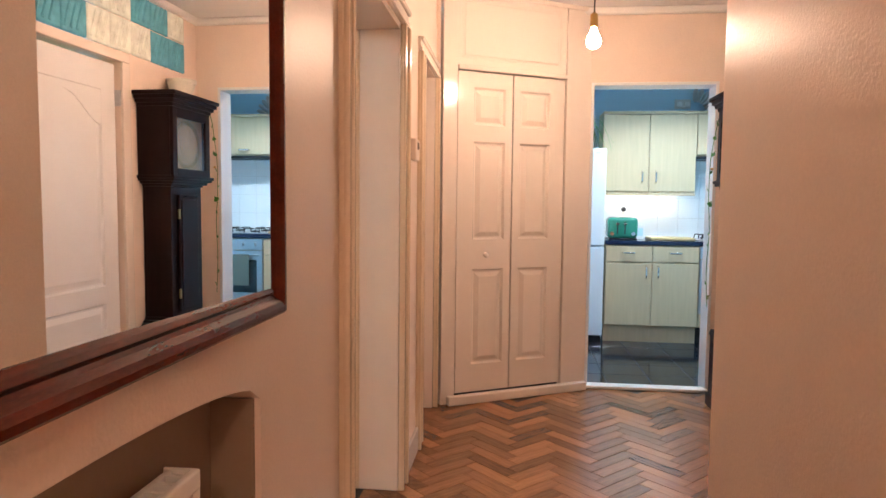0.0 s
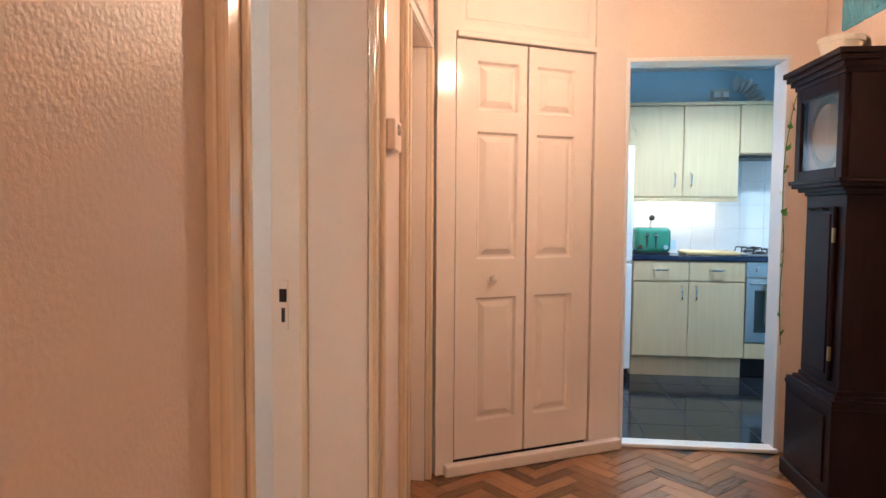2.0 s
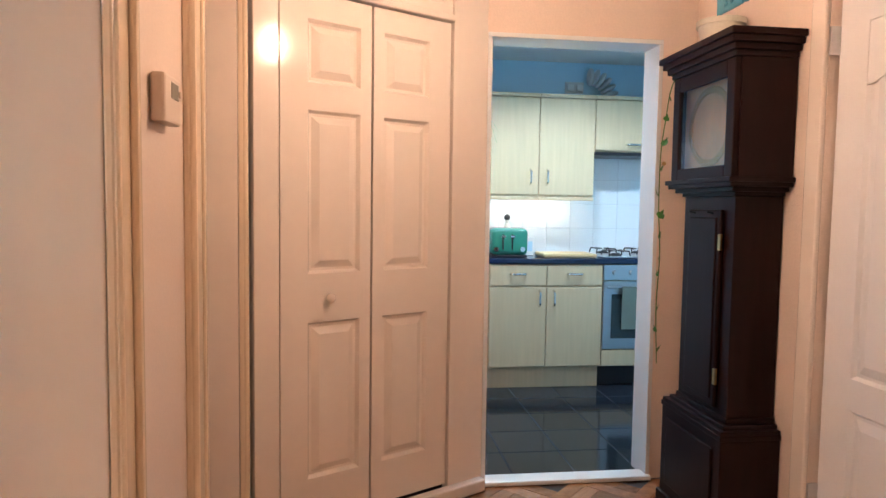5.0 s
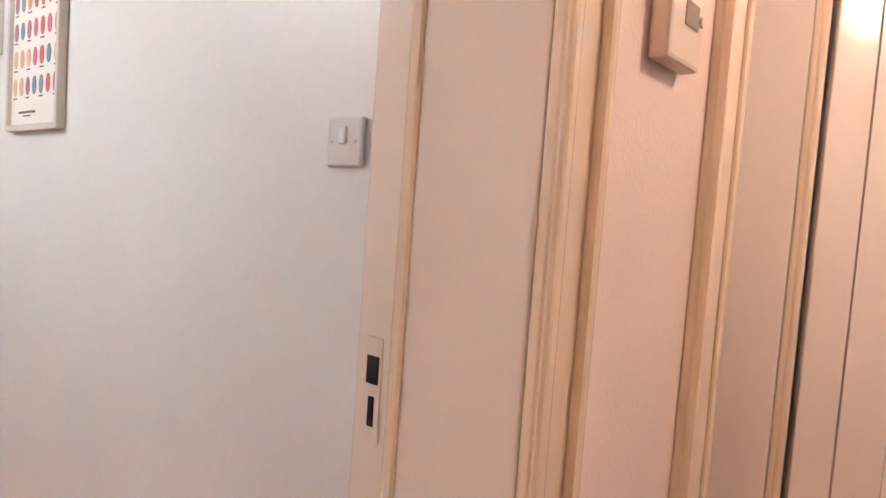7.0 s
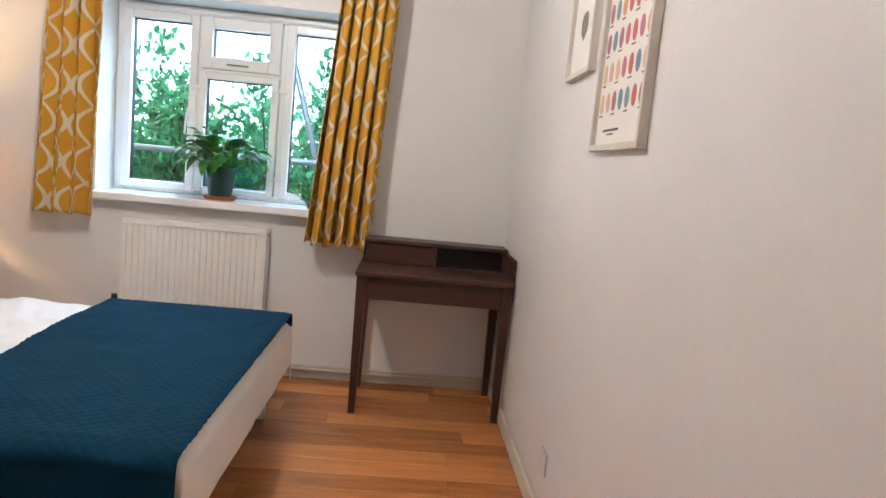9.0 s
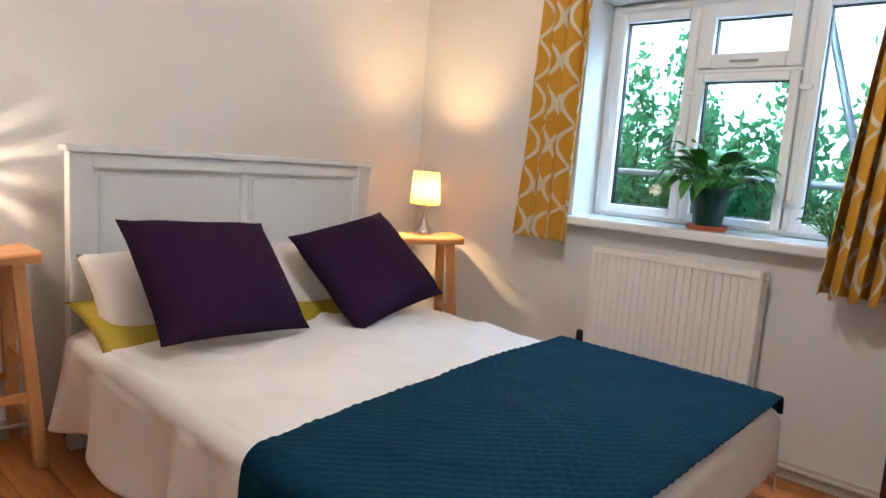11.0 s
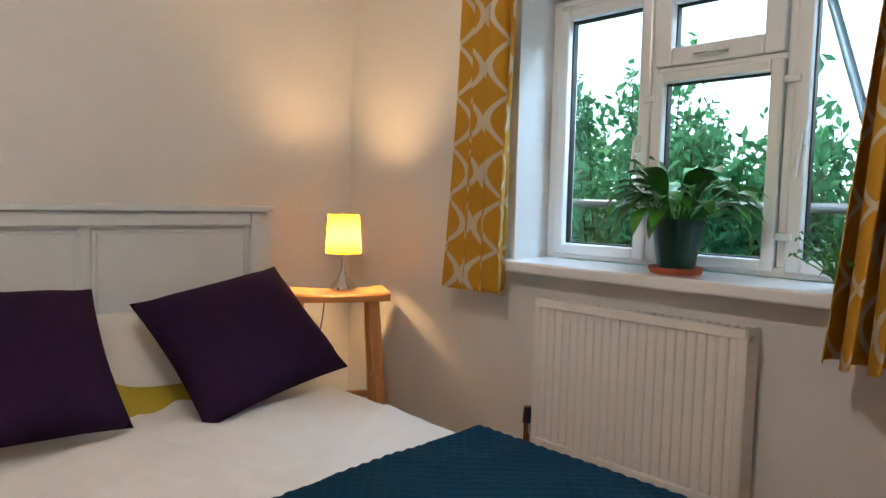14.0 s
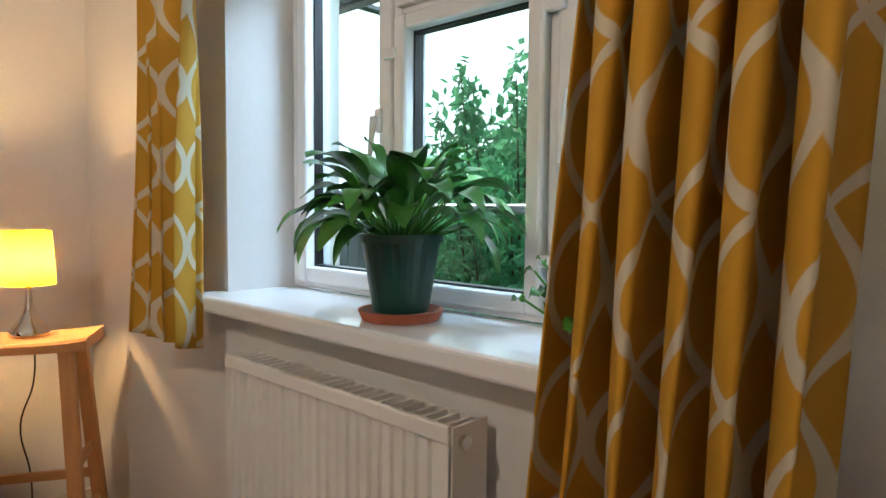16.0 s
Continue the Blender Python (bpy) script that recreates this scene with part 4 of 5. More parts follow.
for k in range(7):
    a = radians(15 * k)
    dm = bmesh.new()
    c = (0.16 * math.cos(a) - 0.16, 0.05, 0.17 * math.sin(a) - 0.055)
    bmesh.ops.create_uvsphere(dm, u_segments=18, v_segments=8, radius=0.065, matrix=Matrix.Translation(c) @ Matrix.Rotation(-a, 4, "Y") @ Matrix.Diagonal((1, 1, 0.35, 1)))
    part("hose_rib", dm, M_DUCT, duct, smooth=True)
spi = thing("spider_plant", "arching spider plant on top of the fridge", "plant", place=(1.58, 7.1, 1.70))
part("pot", lathe([(0.06, 0), (0.08, 0.12), (0.085, 0.12), (0.075, 0.10)], 20), M_TERRA, spi)
rnd = random.Random(8)
for k in range(26):
    a, l, rise = rnd.uniform(-2.9, 1.3), rnd.uniform(0.18, 0.40), rnd.uniform(0.10, 0.30)
    bm = bmesh.new()
    prev = None
    for j in range(8):
        s = j / 7
        r, z = l * s, 0.11 + rise * 4 * s * (0.85 - s) * 0.8
        wd = 0.007 * (1 - s * 0.9)
        c, d = Vector((math.cos(a) * r, math.sin(a) * r, z)), Vector((-math.sin(a), math.cos(a), 0)) * wd
        cur = (bm.verts.new(c + d), bm.verts.new(c - d))
        if prev:
            bm.faces.new((prev[0], prev[1], cur[1], cur[0]))
        prev = cur
    part("leaf", bm, M_LEAF, spi)

# ---- bedroom: window ----
GX = -3.515
win = thing("window_1", "white plastic casement window with a small top light", "window")
win["kind"] = "structure"
FX0, FX1 = GX - 0.035, GX + 0.035


def win_bar(ya, za, yb, zb, name="frame_bar", depth=0.0, bevel=0.008):
    return part(name, box(FX0 - 0.0, ya, za, FX1 + depth, yb, zb, bevel), M_WHITE, win)


def casement(ya, za, yb, zb, w=0.055, proud=0.012, name="sash"):
    bm = bmesh.new()
    x0, x1 = FX0 + 0.005, FX1 + proud
    box(x0, ya, za, x1, ya + w, zb, 0.008, bm=bm)
    box(x0, yb - w, za, x1, yb, zb, 0.008, bm=bm)
    box(x0, ya + w - 0.001, za, x1 - 0.001, yb - w + 0.001, za + w, 0.008, bm=bm)
    box(x0, ya + w - 0.001, zb - w, x1 - 0.001, yb - w + 0.001, zb, 0.008, bm=bm)
    s = part(name, bm, M_WHITE, win)
    g = bmesh.new()
    for a in ((ya + w - 0.004, za + w - 0.004, ya + w + 0.005, zb - w + 0.004), (yb - w - 0.005, za + w - 0.004, yb - w + 0.004, zb - w + 0.004),
              (ya + w, za + w - 0.004, yb - w, za + w + 0.005), (ya + w, zb - w - 0.005, yb - w, zb - w + 0.004)):
        box(GX - 0.012, a[0], a[1], GX + 0.018, a[2], a[3], bm=g)
    part("gasket", g, M_BLACK, s)
    p = part("pane", box(GX - 0.004, ya + w - 0.002, za + w - 0.002, GX, yb - w + 0.002, zb - w + 0.002), M_GLASS, s)
    p.visible_shadow = False
    return s


Y0, Y1, Z0, Z1 = 1.622, 3.038, 0.967, 2.020
win_bar(Y0, Z0, Y0 + 0.045, Z1)
win_bar(Y1 - 0.045, Z0, Y1, Z1)
win_bar(Y0 + 0.044, Z0, Y1 - 0.044, Z0 + 0.032)
win_bar(Y0 + 0.044, Z1 - 0.045, Y1 - 0.044, Z1)
win_bar(2.062, Z0 + 0.03, 2.098, Z1 - 0.044)
win_bar(2.535, Z0 + 0.03, 2.57, Z1 - 0.044)
win_bar(2.096, 1.665, 2.537, 1.69)
s1 = casement(1.660, 0.982, 2.075, 1.975, 0.048, 0.014)
s2 = casement(2.085, 0.982, 2.530, 1.672, 0.040, 0.016)
s3 = casement(2.085, 1.69, 2.530, 1.975, 0.065, 0.016, "top_light")
s4 = casement(2.562, 0.982, 2.992, 1.975, 0.048, 0.014)


def stay(parent, y, z, drop):
    """Handle: a base plate, a boss and a lever that hangs down."""
    h = part("handle_base", box(FX1 + 0.012, y - 0.011, z - 0.03, FX1 + 0.024, y + 0.011, z + 0.03, 0.003), M_WHITE, parent, "white lever handle")
    part("lever", rod((FX1 + 0.036, y, z + 0.01), (FX1 + 0.040, y - 0.01, z - drop), 0.009, 0.006, 10), M_WHITE, h)


stay(s1, 2.035, 1.42, 0.11)
stay(s4, 2.598, 1.42, 0.13)
for yy, zz in ((2.075, 1.58), (2.56, 1.60), (2.56, 1.10)):
    part("hinge", box(FX1 + 0.010, yy - 0.025, zz - 0.012, FX1 + 0.026, yy + 0.025, zz + 0.012, 0.004), M_WHITE, win)
part("stay_bar", rod((FX1 + 0.03, 2.24, 1.715), (FX1 + 0.03, 2.36, 1.715), 0.006), M_CHROME, s3)
part("trickle_bead", box(FX1 - 0.002, Y0 + 0.05, Z1 - 0.035, FX1 + 0.012, Y1 - 0.05, Z1 - 0.012, 0.004), M_WHITE, win)
si = structure("window_sill", box(GX + 0.02, WY0 - 0.05, WZ0 - 0.045, BW + 0.085, WY1 + 0.05, WZ0, 0.010, 3), M_SILL, "white glossy window sill board", "window sill")


def curtain(y0, y1, top, bottom, base_x, folds, seed, flare, name_label, skew=0.0, deep=0.022):
    """Hanging cloth: a wave in plan that deepens downwards; u follows the cloth's own length."""
    rnd = random.Random(seed)
    ph = [rnd.uniform(0, 6.28) for _ in range(4)]
    nu, nv = 150, 60
    bm = bmesh.new()
    layer = bm.loops.layers.uv.new("UVMap")
    grid, us = [], []
    for j in range(nv + 1):
        f = j / nv
        z = top + (bottom - top) * f
        row, ulen, acc, prev = [], [], 0.0, None
        for i in range(nu + 1):
            s = i / nu
            mid = (y0 + y1) / 2 + skew * f
            half = (y1 - y0) / 2 * (1 + flare * f)
            y = mid + (2 * s - 1) * half + 0.012 * math.sin(folds * 6.28 * s * 2 + ph[0])
            amp = deep + 0.004 + 0.022 * f
            x = base_x + amp * math.sin(folds * 6.28 * s + ph[1] + 0.5 * math.sin(3 * f + ph[2])) + 0.008 * math.sin(17 * s + 5 * f + ph[3])
            p = Vector((x, y, z + 0.012 * math.sin(folds * 6.28 * s + ph[2]) * f))
            acc += (Vector((p.x, p.y, 0)) - prev).length if prev else 0
            prev = Vector((p.x, p.y, 0))
            row.append(bm.verts.new(p))
            ulen.append(acc)
        grid.append(row)
        us.append(ulen)
    for j in range(nv):
        for i in range(nu):
            face = bm.faces.new((grid[j][i], grid[j][i + 1], grid[j + 1][i + 1], grid[j + 1][i]))
            for lp, (jj, ii) in zip(face.loops, ((j, i), (j, i + 1), (j + 1, i + 1), (j + 1, i))):
                lp[layer].uv = (us[0][ii] * 0.5 + us[jj][ii] * 0.5, top + (bottom - top) * jj / nv)
    t = thing("curtain", name_label, "curtain", "window curtains")
    ob = part("cloth", bm, M_CURTAIN, t, smooth=True)
    md = ob.modifiers.new("thickness", "SOLIDIFY")
    md.thickness = 0.003
    return t


curtain(1.435, 1.69, 2.14, 0.835, BW + 0.135, 3.4, 5, 0.30, "mustard curtain with a pale lattice, drawn open beside the window", -0.04)
curtain(2.90, 3.185, 2.14, 0.79, BW + 0.15, 5.3, 9, 0.16, "mustard curtain with a pale lattice, bunched above the bureau", -0.085, 0.040)
rail = thing("curtain_pole", "thin grey curtain pole above the window", "curtain pole")
part("pole", rod((BW + 0.10, 1.25, 2.15), (BW + 0.10, 3.25, 2.15), 0.010), M_POLE, rail)
for yy in (1.35, 3.18):
    part("bracket", box(BW + 0.001, yy - 0.01, 2.13, BW + 0.10, yy + 0.01, 2.145), M_POLE, rail)

rb = radiator(0.755, 0.56, 0.115, "bedroom_radiator", "white ribbed panel radiator below the window")
rb.matrix_world = pose(BW + 0.001, 1.82, 0.285, 0, 0, 90)


def leafy(name, label, place, n, lmin, lmax, width, seed, potted):
    t = thing(name, label, "plant", place=place)
    rnd = random.Random(seed)
    if potted:
        part("pot", lathe([(0.060, 0.018), (0.078, 0.13), (0.084, 0.165), (0.090, 0.165), (0.090, 0.182), (0.080, 0.182), (0.076, 0.15)], 32), M_POT, t)
        part("soil", lathe([(0.002, 0.16), (0.077, 0.16), (0.078, 0.158)], 24), M_SOIL, t)
        part("saucer", lathe([(0.07, 0.0), (0.082, 0.0), (0.092, 0.022), (0.086, 0.022), (0.075, 0.006)], 32), M_TERRA, t)
    for k in range(n):
        a = 2.399 * k + rnd.uniform(-0.4, 0.4)
        up = rnd.random() ** 0.8
        stem_l = rnd.uniform(0.06, 0.16)
        ll = rnd.uniform(lmin, lmax)
        w = ll * width * rnd.uniform(0.8, 1.15)
        el = radians(86 - 58 * (1 - up) - rnd.uniform(0, 14))
        d = Vector((math.cos(a), math.sin(a), 0))
        side = Vector((-d.y, d.x, 0))
        p0 = d * rnd.uniform(0.005, 0.04) + Vector((0, 0, 0.16 if potted else 0.02))
        p1 = p0 + d * stem_l * math.cos(el) + Vector((0, 0, stem_l * math.sin(el)))
        bm = bmesh.new()
        rod(p0, p1, 0.0022, n=5, bm=bm)
        prev = None
        ang, c = el, p1.copy()
        step = ll / 8
        for j in range(9):
            s = j / 8
            ww = w * math.sin(math.pi * min(1, s * 0.93 + 0.05)) ** 0.8 * (1 - 0.25 * s)
            fold = Vector((0, 0, 0.30 * ww))
            wob = 0.006 * math.sin(6 * s + k)
            cur = (bm.verts.new(c + side * ww + fold + Vector((0, 0, wob))), bm.verts.new(c), bm.verts.new(c - side * ww + fold - Vector((0, 0, wob))))
            if prev:
                bm.faces.new((prev[0], prev[1], cur[1], cur[0]))
                bm.faces.new((prev[1], prev[2], cur[2], cur[1]))
            prev = cur
            ang -= radians(rnd.uniform(5, 15) * (1.35 - 0.6 * up))
            c = c + (d * math.cos(ang) + Vector((0, 0, math.sin(ang)))) * step
        part("leaf", bm, M_LEAF, t, smooth=True)
    return t


pp = leafy("peace_lily", "leafy peace lily in a dark green pot on a terracotta saucer", (-3.32, 2.275, WZ0 + 0.001), 84, 0.10, 0.18, 0.21, 21, True)
sm = leafy("small_plant", "small bushy green plant on the window sill", (-3.27, 2.80, WZ0 + 0.001), 90, 0.018, 0.032, 0.42, 33, False)
part("pot", lathe([(0.035, 0.0), (0.045, 0.06), (0.05, 0.06), (0.042, 0.05)], 20), M_POT, sm)

# ---- bedroom: bed ----
BX0, BX1, BY0, BY1, BT = -2.645, -1.228, 0.79, 2.83, 0.47
bed = thing("bed", "white painted double bed with a panelled headboard", "bed")
hb = panelled_slab(BX1 - BX0 - 0.16, 0.60, 0.03, [(0.01, 0.01, 0.62, 0.585), (0.65, 0.01, BX1 - BX0 - 0.17, 0.585)], 0.004, 0.010)
hbo = part("headboard_panel", hb, M_BEDW, bed)
hbo.matrix_local = pose(BX1 - 0.08, 0.765, 0.48, 0, 0, 180)
for xa, xb in ((BX0, BX0 + 0.08), (BX1 - 0.08, BX1)):
    part("headboard_post", box(xa, 0.735, 0, xb, 0.79, 1.125, 0.005), M_BEDW, bed)
part("headboard_rail", box(BX0 + 0.08, 0.74, 1.07, BX1 - 0.08, 0.787, 1.125, 0.004), M_BEDW, bed)
part("headboard_cap", box(BX0 - 0.015, 0.72, 1.125, BX1 + 0.015, 0.81, 1.15, 0.006), M_BEDW, bed)
part("side_rail", box(BX0 + 0.02, 0.79, 0.20, BX0 + 0.05, 2.74, 0.33, 0.004), M_BEDW, bed)
part("side_rail", box(BX1 - 0.05, 0.79, 0.20, BX1 - 0.02, 2.74, 0.33, 0.004), M_BEDW, bed)
part("foot_rail", box(BX0 + 0.02, 2.715, 0.20, BX1 - 0.02, 2.745, 0.33, 0.004), M_BEDW, bed)
for x in (BX0 - 0.02, BX1 - 0.07):
    part("leg", box(x, 2.68, 0, x + 0.05, 2.73, 0.33, 0.004), M_BEDW, bed)
mt = tagged(finish("mattress", box(BX0 + 0.03, 0.80, 0.30, BX1 - 0.03, 2.70, BT - 0.015, 0.04, 3), M_SHEET), "white double mattress on the bed", "mattress")


def drape(name, y0, y1, lift, drop_w, drop_e, foot, wrinkle, material, label, cat, quilt=0.0, nx=110, ny=120, slant=0.0):
    """Cloth over the mattress: flat on top, rolled over its two sides and, by foot metres, over its end."""
    xa, xb = BX0 + 0.01 - lift, BX1 - 0.01 + lift
    w, r = xb - xa, 0.05
    ye = BY1 - 0.06 + 0.5 * lift
    bm = bmesh.new()

    def over(s, w_):
        # s along the cloth, measured from the edge outwards: inside < 0
        if s <= 0:
            return s, 0.0
        q = s / r
        if q < math.pi / 2:
            return r * math.sin(q), -r * (1 - math.cos(q))
        return r + 0.10 * (s - r * math.pi / 2) * w_, -r - (s - r * math.pi / 2)

    grid = []
    total = drop_w + w + drop_e
    for j in range(ny + 1):
        v = y0 + (y1 + foot - y0) * j / ny
        row = []
        for i in range(nx + 1):
            s = -drop_w + total * i / nx
            v = y0 + (y1 + foot - y0) * j / ny + slant * (i / nx) ** 2 * (1 - j / ny)
            if s < 0:
                o, z1 = over(-s, 0.4)
                x = xa - o
            elif s > w:
                o, z1 = over(s - w, 1.0)
                x = xb + o
            else:
                x, z1 = xa + s, 0.0
            if v > ye:
                o, z2 = over(v - ye, 0.3)
                y = ye + o
            else:
                y, z2 = v, 0.0
            z = BT + lift + min(z1, z2) + (0.25 * max(z1, z2))
            nn = noise.noise(Vector((x * 2.2, y * 5.5, 1.7))) + 0.5 * noise.noise(Vector((x * 7 + y * 5, y * 4 - x * 3, 3.1)))
            nn += 0.55 * (1 - min(1.0, 4 * abs(noise.noise(Vector((x * 1.3 + y * 1.6, y * 2.6 - x * 1.9, 6.3)))))) + 0.30 * (1 - min(1.0, 4 * abs(noise.noise(Vector((x * 4.4 - y, y * 3.4 + x * 2.0, 9.7))))))
            hang = max(0.0, -z1)
            z += wrinkle * nn * (1.0 if hang == 0 else 0.3)
            x += (0.9 * hang * wrinkle * 7 * math.sin(y * 15 + 1.5 * math.sin(y * 7))) if hang > 0.05 else 0
            if quilt:
                k = abs(math.sin((s + v) * 78)) * abs(math.sin((s - v) * 78))
                z += quilt * k
            row.append(bm.verts.new((x, y, max(z, 0.02))))
        grid.append(row)
    for j in range(ny):
        for i in range(nx):
            bm.faces.new((grid[j][i], grid[j][i + 1], grid[j + 1][i + 1], grid[j + 1][i]))
    ob = tagged(finish(name, bm, material, True), label, cat)
    md = ob.modifiers.new("thickness", "SOLIDIFY")
    md.thickness, md.offset = 0.006, 1.0
    return ob


drape("duvet_sheet", 0.86, BY1 - 0.06, 0.0, 0.28, 0.34, 0.24, 0.022, M_SHEET, "crumpled white cotton sheet draped over the bed", "bed sheet", 0.0, 190, 200)
drape("quilted_throw", 1.98, BY1 - 0.06, 0.034, 0.10, 0.34, 0.05, 0.008, M_QUILT, "dark teal quilted throw across the foot of the bed", "throw", 0.005, 230, 150, 0.17)


def pillow(name, label, c, w, h, thick, rot, material, puff=0.75, cat="cushion"):
    """A stuffed square: two bulged faces that meet in a seam, with pulled-out corners."""
    bm = bmesh.new()
    n = 26
    g = {}
    for side in (1, -1):
        for i in range(n + 1):
            for j in range(n + 1):
                u, v = 2 * i / n - 1, 2 * j / n - 1
                edge = i in (0, n) or j in (0, n)
                if edge and side < 0:
                    g[side, i, j] = g[1, i, j]
                    continue
                b = ((1 - u ** 4) * (1 - v ** 4)) ** 0.6
                pinch = 1 - 0.055 * ((1 - u * u) * abs(v) ** 3 + (1 - v * v) * abs(u) ** 3)
                z = side * thick / 2 * b * (1 + 0.12 * noise.noise(Vector((u * 2 + 3 * side, v * 2, c[0]))))
                g[side, i, j] = bm.verts.new((u * w / 2 * pinch, v * h / 2 * pinch, z))
        for i in range(n):
            for j in range(n):
                bm.faces.new((g[side, i, j], g[side, i + 1, j], g[side, i + 1, j + 1], g[side, i, j + 1]))
    ob = tagged(finish(name, bm, material, True), label, cat)
    ob.matrix_world = pose(*c, *rot)
    return ob


pillow("pillow", "white cotton pillow leaning on the headboard", (-1.585, 0.92, 0.60), 0.68, 0.40, 0.17, (-52, 0, 2), M_SHEET, cat="pillow")
pillow("pillow", "white cotton pillow leaning on the headboard", (-2.25, 0.92, 0.60), 0.64, 0.40, 0.17, (-52, 0, -3), M_SHEET, cat="pillow")
pillow("piped_cushion", "mustard edged cushion tucked behind the pillows", (-1.555, 0.98, 0.525), 0.70, 0.36, 0.07, (-20, 0, 2), M_YCLOTH)
pillow("piped_cushion", "mustard edged cushion tucked behind the pillows", (-2.20, 0.98, 0.525), 0.68, 0.40, 0.07, (-20, 0, 2), M_YCLOTH)
pillow("scatter_cushion", "dark aubergine linen scatter cushion leaning back on the bed", (-1.605, 1.16, 0.705), 0.60, 0.52, 0.16, (-45, -3, 3), M_PURPLE)
pillow("scatter_cushion", "dark aubergine linen scatter cushion slumped on the bed", (-2.34, 1.165, 0.69), 0.59, 0.52, 0.16, (-43, 9, 6), M_PURPLE)


# ---- bedroom: stools and lamps ----
def stool(place, turn, h, label):
    t = thing("wooden_stool", label, "stool", "bedside stools", place, turn)
    bm = bmesh.new()
    n = 16
    w, d, th = 0.46, 0.25, 0.040
    ring = []
    for i in range(n + 1):
        u = 2 * i / n - 1
        dip = -0.012 * (1 - u * u)
        ring.append([bm.verts.new((u * w / 2, y, h - off + (dip if top else 0.25 * dip))) for y, off, top in
                     ((-d / 2 + 0.008, 0, 1), (d / 2 - 0.008, 0, 1), (d / 2, 0.008, 1), (d / 2, th, 0), (-d / 2, th, 0), (-d / 2, 0.008, 1))])
    for a, b in zip(ring, ring[1:]):
        for k in range(6):
            bm.faces.new((a[k], a[(k + 1) % 6], b[(k + 1) % 6], b[k]))
    bm.faces.new(ring[0])
    bm.faces.new(ring[-1][::-1])
    part("seat", bm, M_PINE, t)

    def leg_at(sx, sy, z):
        f = 1 - z / h
        return Vector((sx * (0.160 + 0.050 * f), sy * (0.078 + 0.085 * f), z))

    for sx in (-1, 1):
        for sy in (-1, 1):
            b = bmesh.new()
            q = [[b.verts.new(leg_at(sx, sy, z) + Vector((dx, dy, 0))) for dx, dy in ((-0.022, -0.018), (0.022, -0.018), (0.022, 0.018), (-0.022, 0.018))] for z in (0, h - th + 0.001)]
            for k in range(4):
                b.faces.new((q[0][k], q[0][(k + 1) % 4], q[1][(k + 1) % 4], q[1][k]))
            b.faces.new(q[0][::-1])
            b.faces.new(q[1])
            bmesh.ops.bevel(b, geom=b.edges[:], offset=0.003, segments=1, affect="EDGES")
            part("leg", b, M_PINEL, t)

    def rung(a, b):
        a, b = Vector(a), Vector(b)
        m = bmesh.new()
        if abs(a.x - b.x) > abs(a.y - b.y):
            box(min(a.x, b.x), a.y - 0.009, a.z - 0.016, max(a.x, b.x), a.y + 0.009, a.z + 0.016, 0.003, bm=m)
        else:
            box(a.x - 0.009, min(a.y, b.y), a.z - 0.016, a.x + 0.009, max(a.y, b.y), a.z + 0.016, 0.003, bm=m)
        part("rung", m, M_PINE, t)

    for sy, z in ((-1, 0.26), (1, 0.26)):
        rung(leg_at(-1, sy, z), leg_at(1, sy, z))
    for sx in (-1, 1):
        for z in (0.17, 0.37):
            rung(leg_at(sx, -1, z), leg_at(sx, 1, z))
    return t


SH = 0.772
stool((-0.905, 0.685, 0), 0, SH, "pale pine saddle stool beside the wardrobe, used as a bedside table")
stool((-2.93, 0.875, 0), -30, 0.785, "pale pine saddle stool in the corner, used as a bedside table")
gl = thing("globe_lamp", "small grey table lamp with a globe bulb and pierced reflector", "lamp", place=(-0.885, 0.705, SH - 0.011))
part("base", lathe([(0.062, 0), (0.062, 0.006), (0.05, 0.014), (0.018, 0.022), (0.012, 0.035), (0.004, 0.037)], 30), M_GREYLAMP, gl, smooth=False)
part("stem", rod((0, 0, 0.03), (0, 0.0, 0.245), 0.0045), M_GREYLAMP, gl)
part("knuckle", ball((0, 0, 0.215), 0.011, 12), M_GREYLAMP, gl)
part("neck", rod((0, 0, 0.235), (-0.02, -0.01, 0.285), 0.007), M_GREYLAMP, gl)
part("bulb", ball((-0.035, 0.058, 0.295), 0.054, 24), M_GLOBE, gl, smooth=True)
rf = bmesh.new()
lathe([(0.019, 0.0), (0.019, 0.002)], 24, bm=rf)
for k in range(14):
    if k in (10, 11):
        continue
    a = 2 * math.pi * k / 14
    wd = 0.13
    vs = []
    for r, aa in ((0.015, a - wd), (0.050, a - wd), (0.050, a + wd), (0.015, a + wd)):
        vs.append((r * math.cos(aa), r * math.sin(aa)))
    lo = [rf.verts.new((x, y, 0.0)) for x, y in vs]
    hi = [rf.verts.new((x, y, 0.002)) for x, y in vs]
    rf.faces.new(lo)
    rf.faces.new(hi)
    for q in range(4):
        rf.faces.new((lo[q], lo[(q + 1) % 4], hi[(q + 1) % 4], hi[q]))
rfo = part("reflector", rf, M_CHROME, gl, "pierced metal reflector that throws rays on the wall")
rfo.matrix_local = pose(-0.035, -0.032, 0.295, 90, 0, 0)
lamp("globe_lamp_light", "POINT", (-0.92, 0.693, SH + 0.284), 3.8, (1.0, 0.74, 0.46), 0.0025)
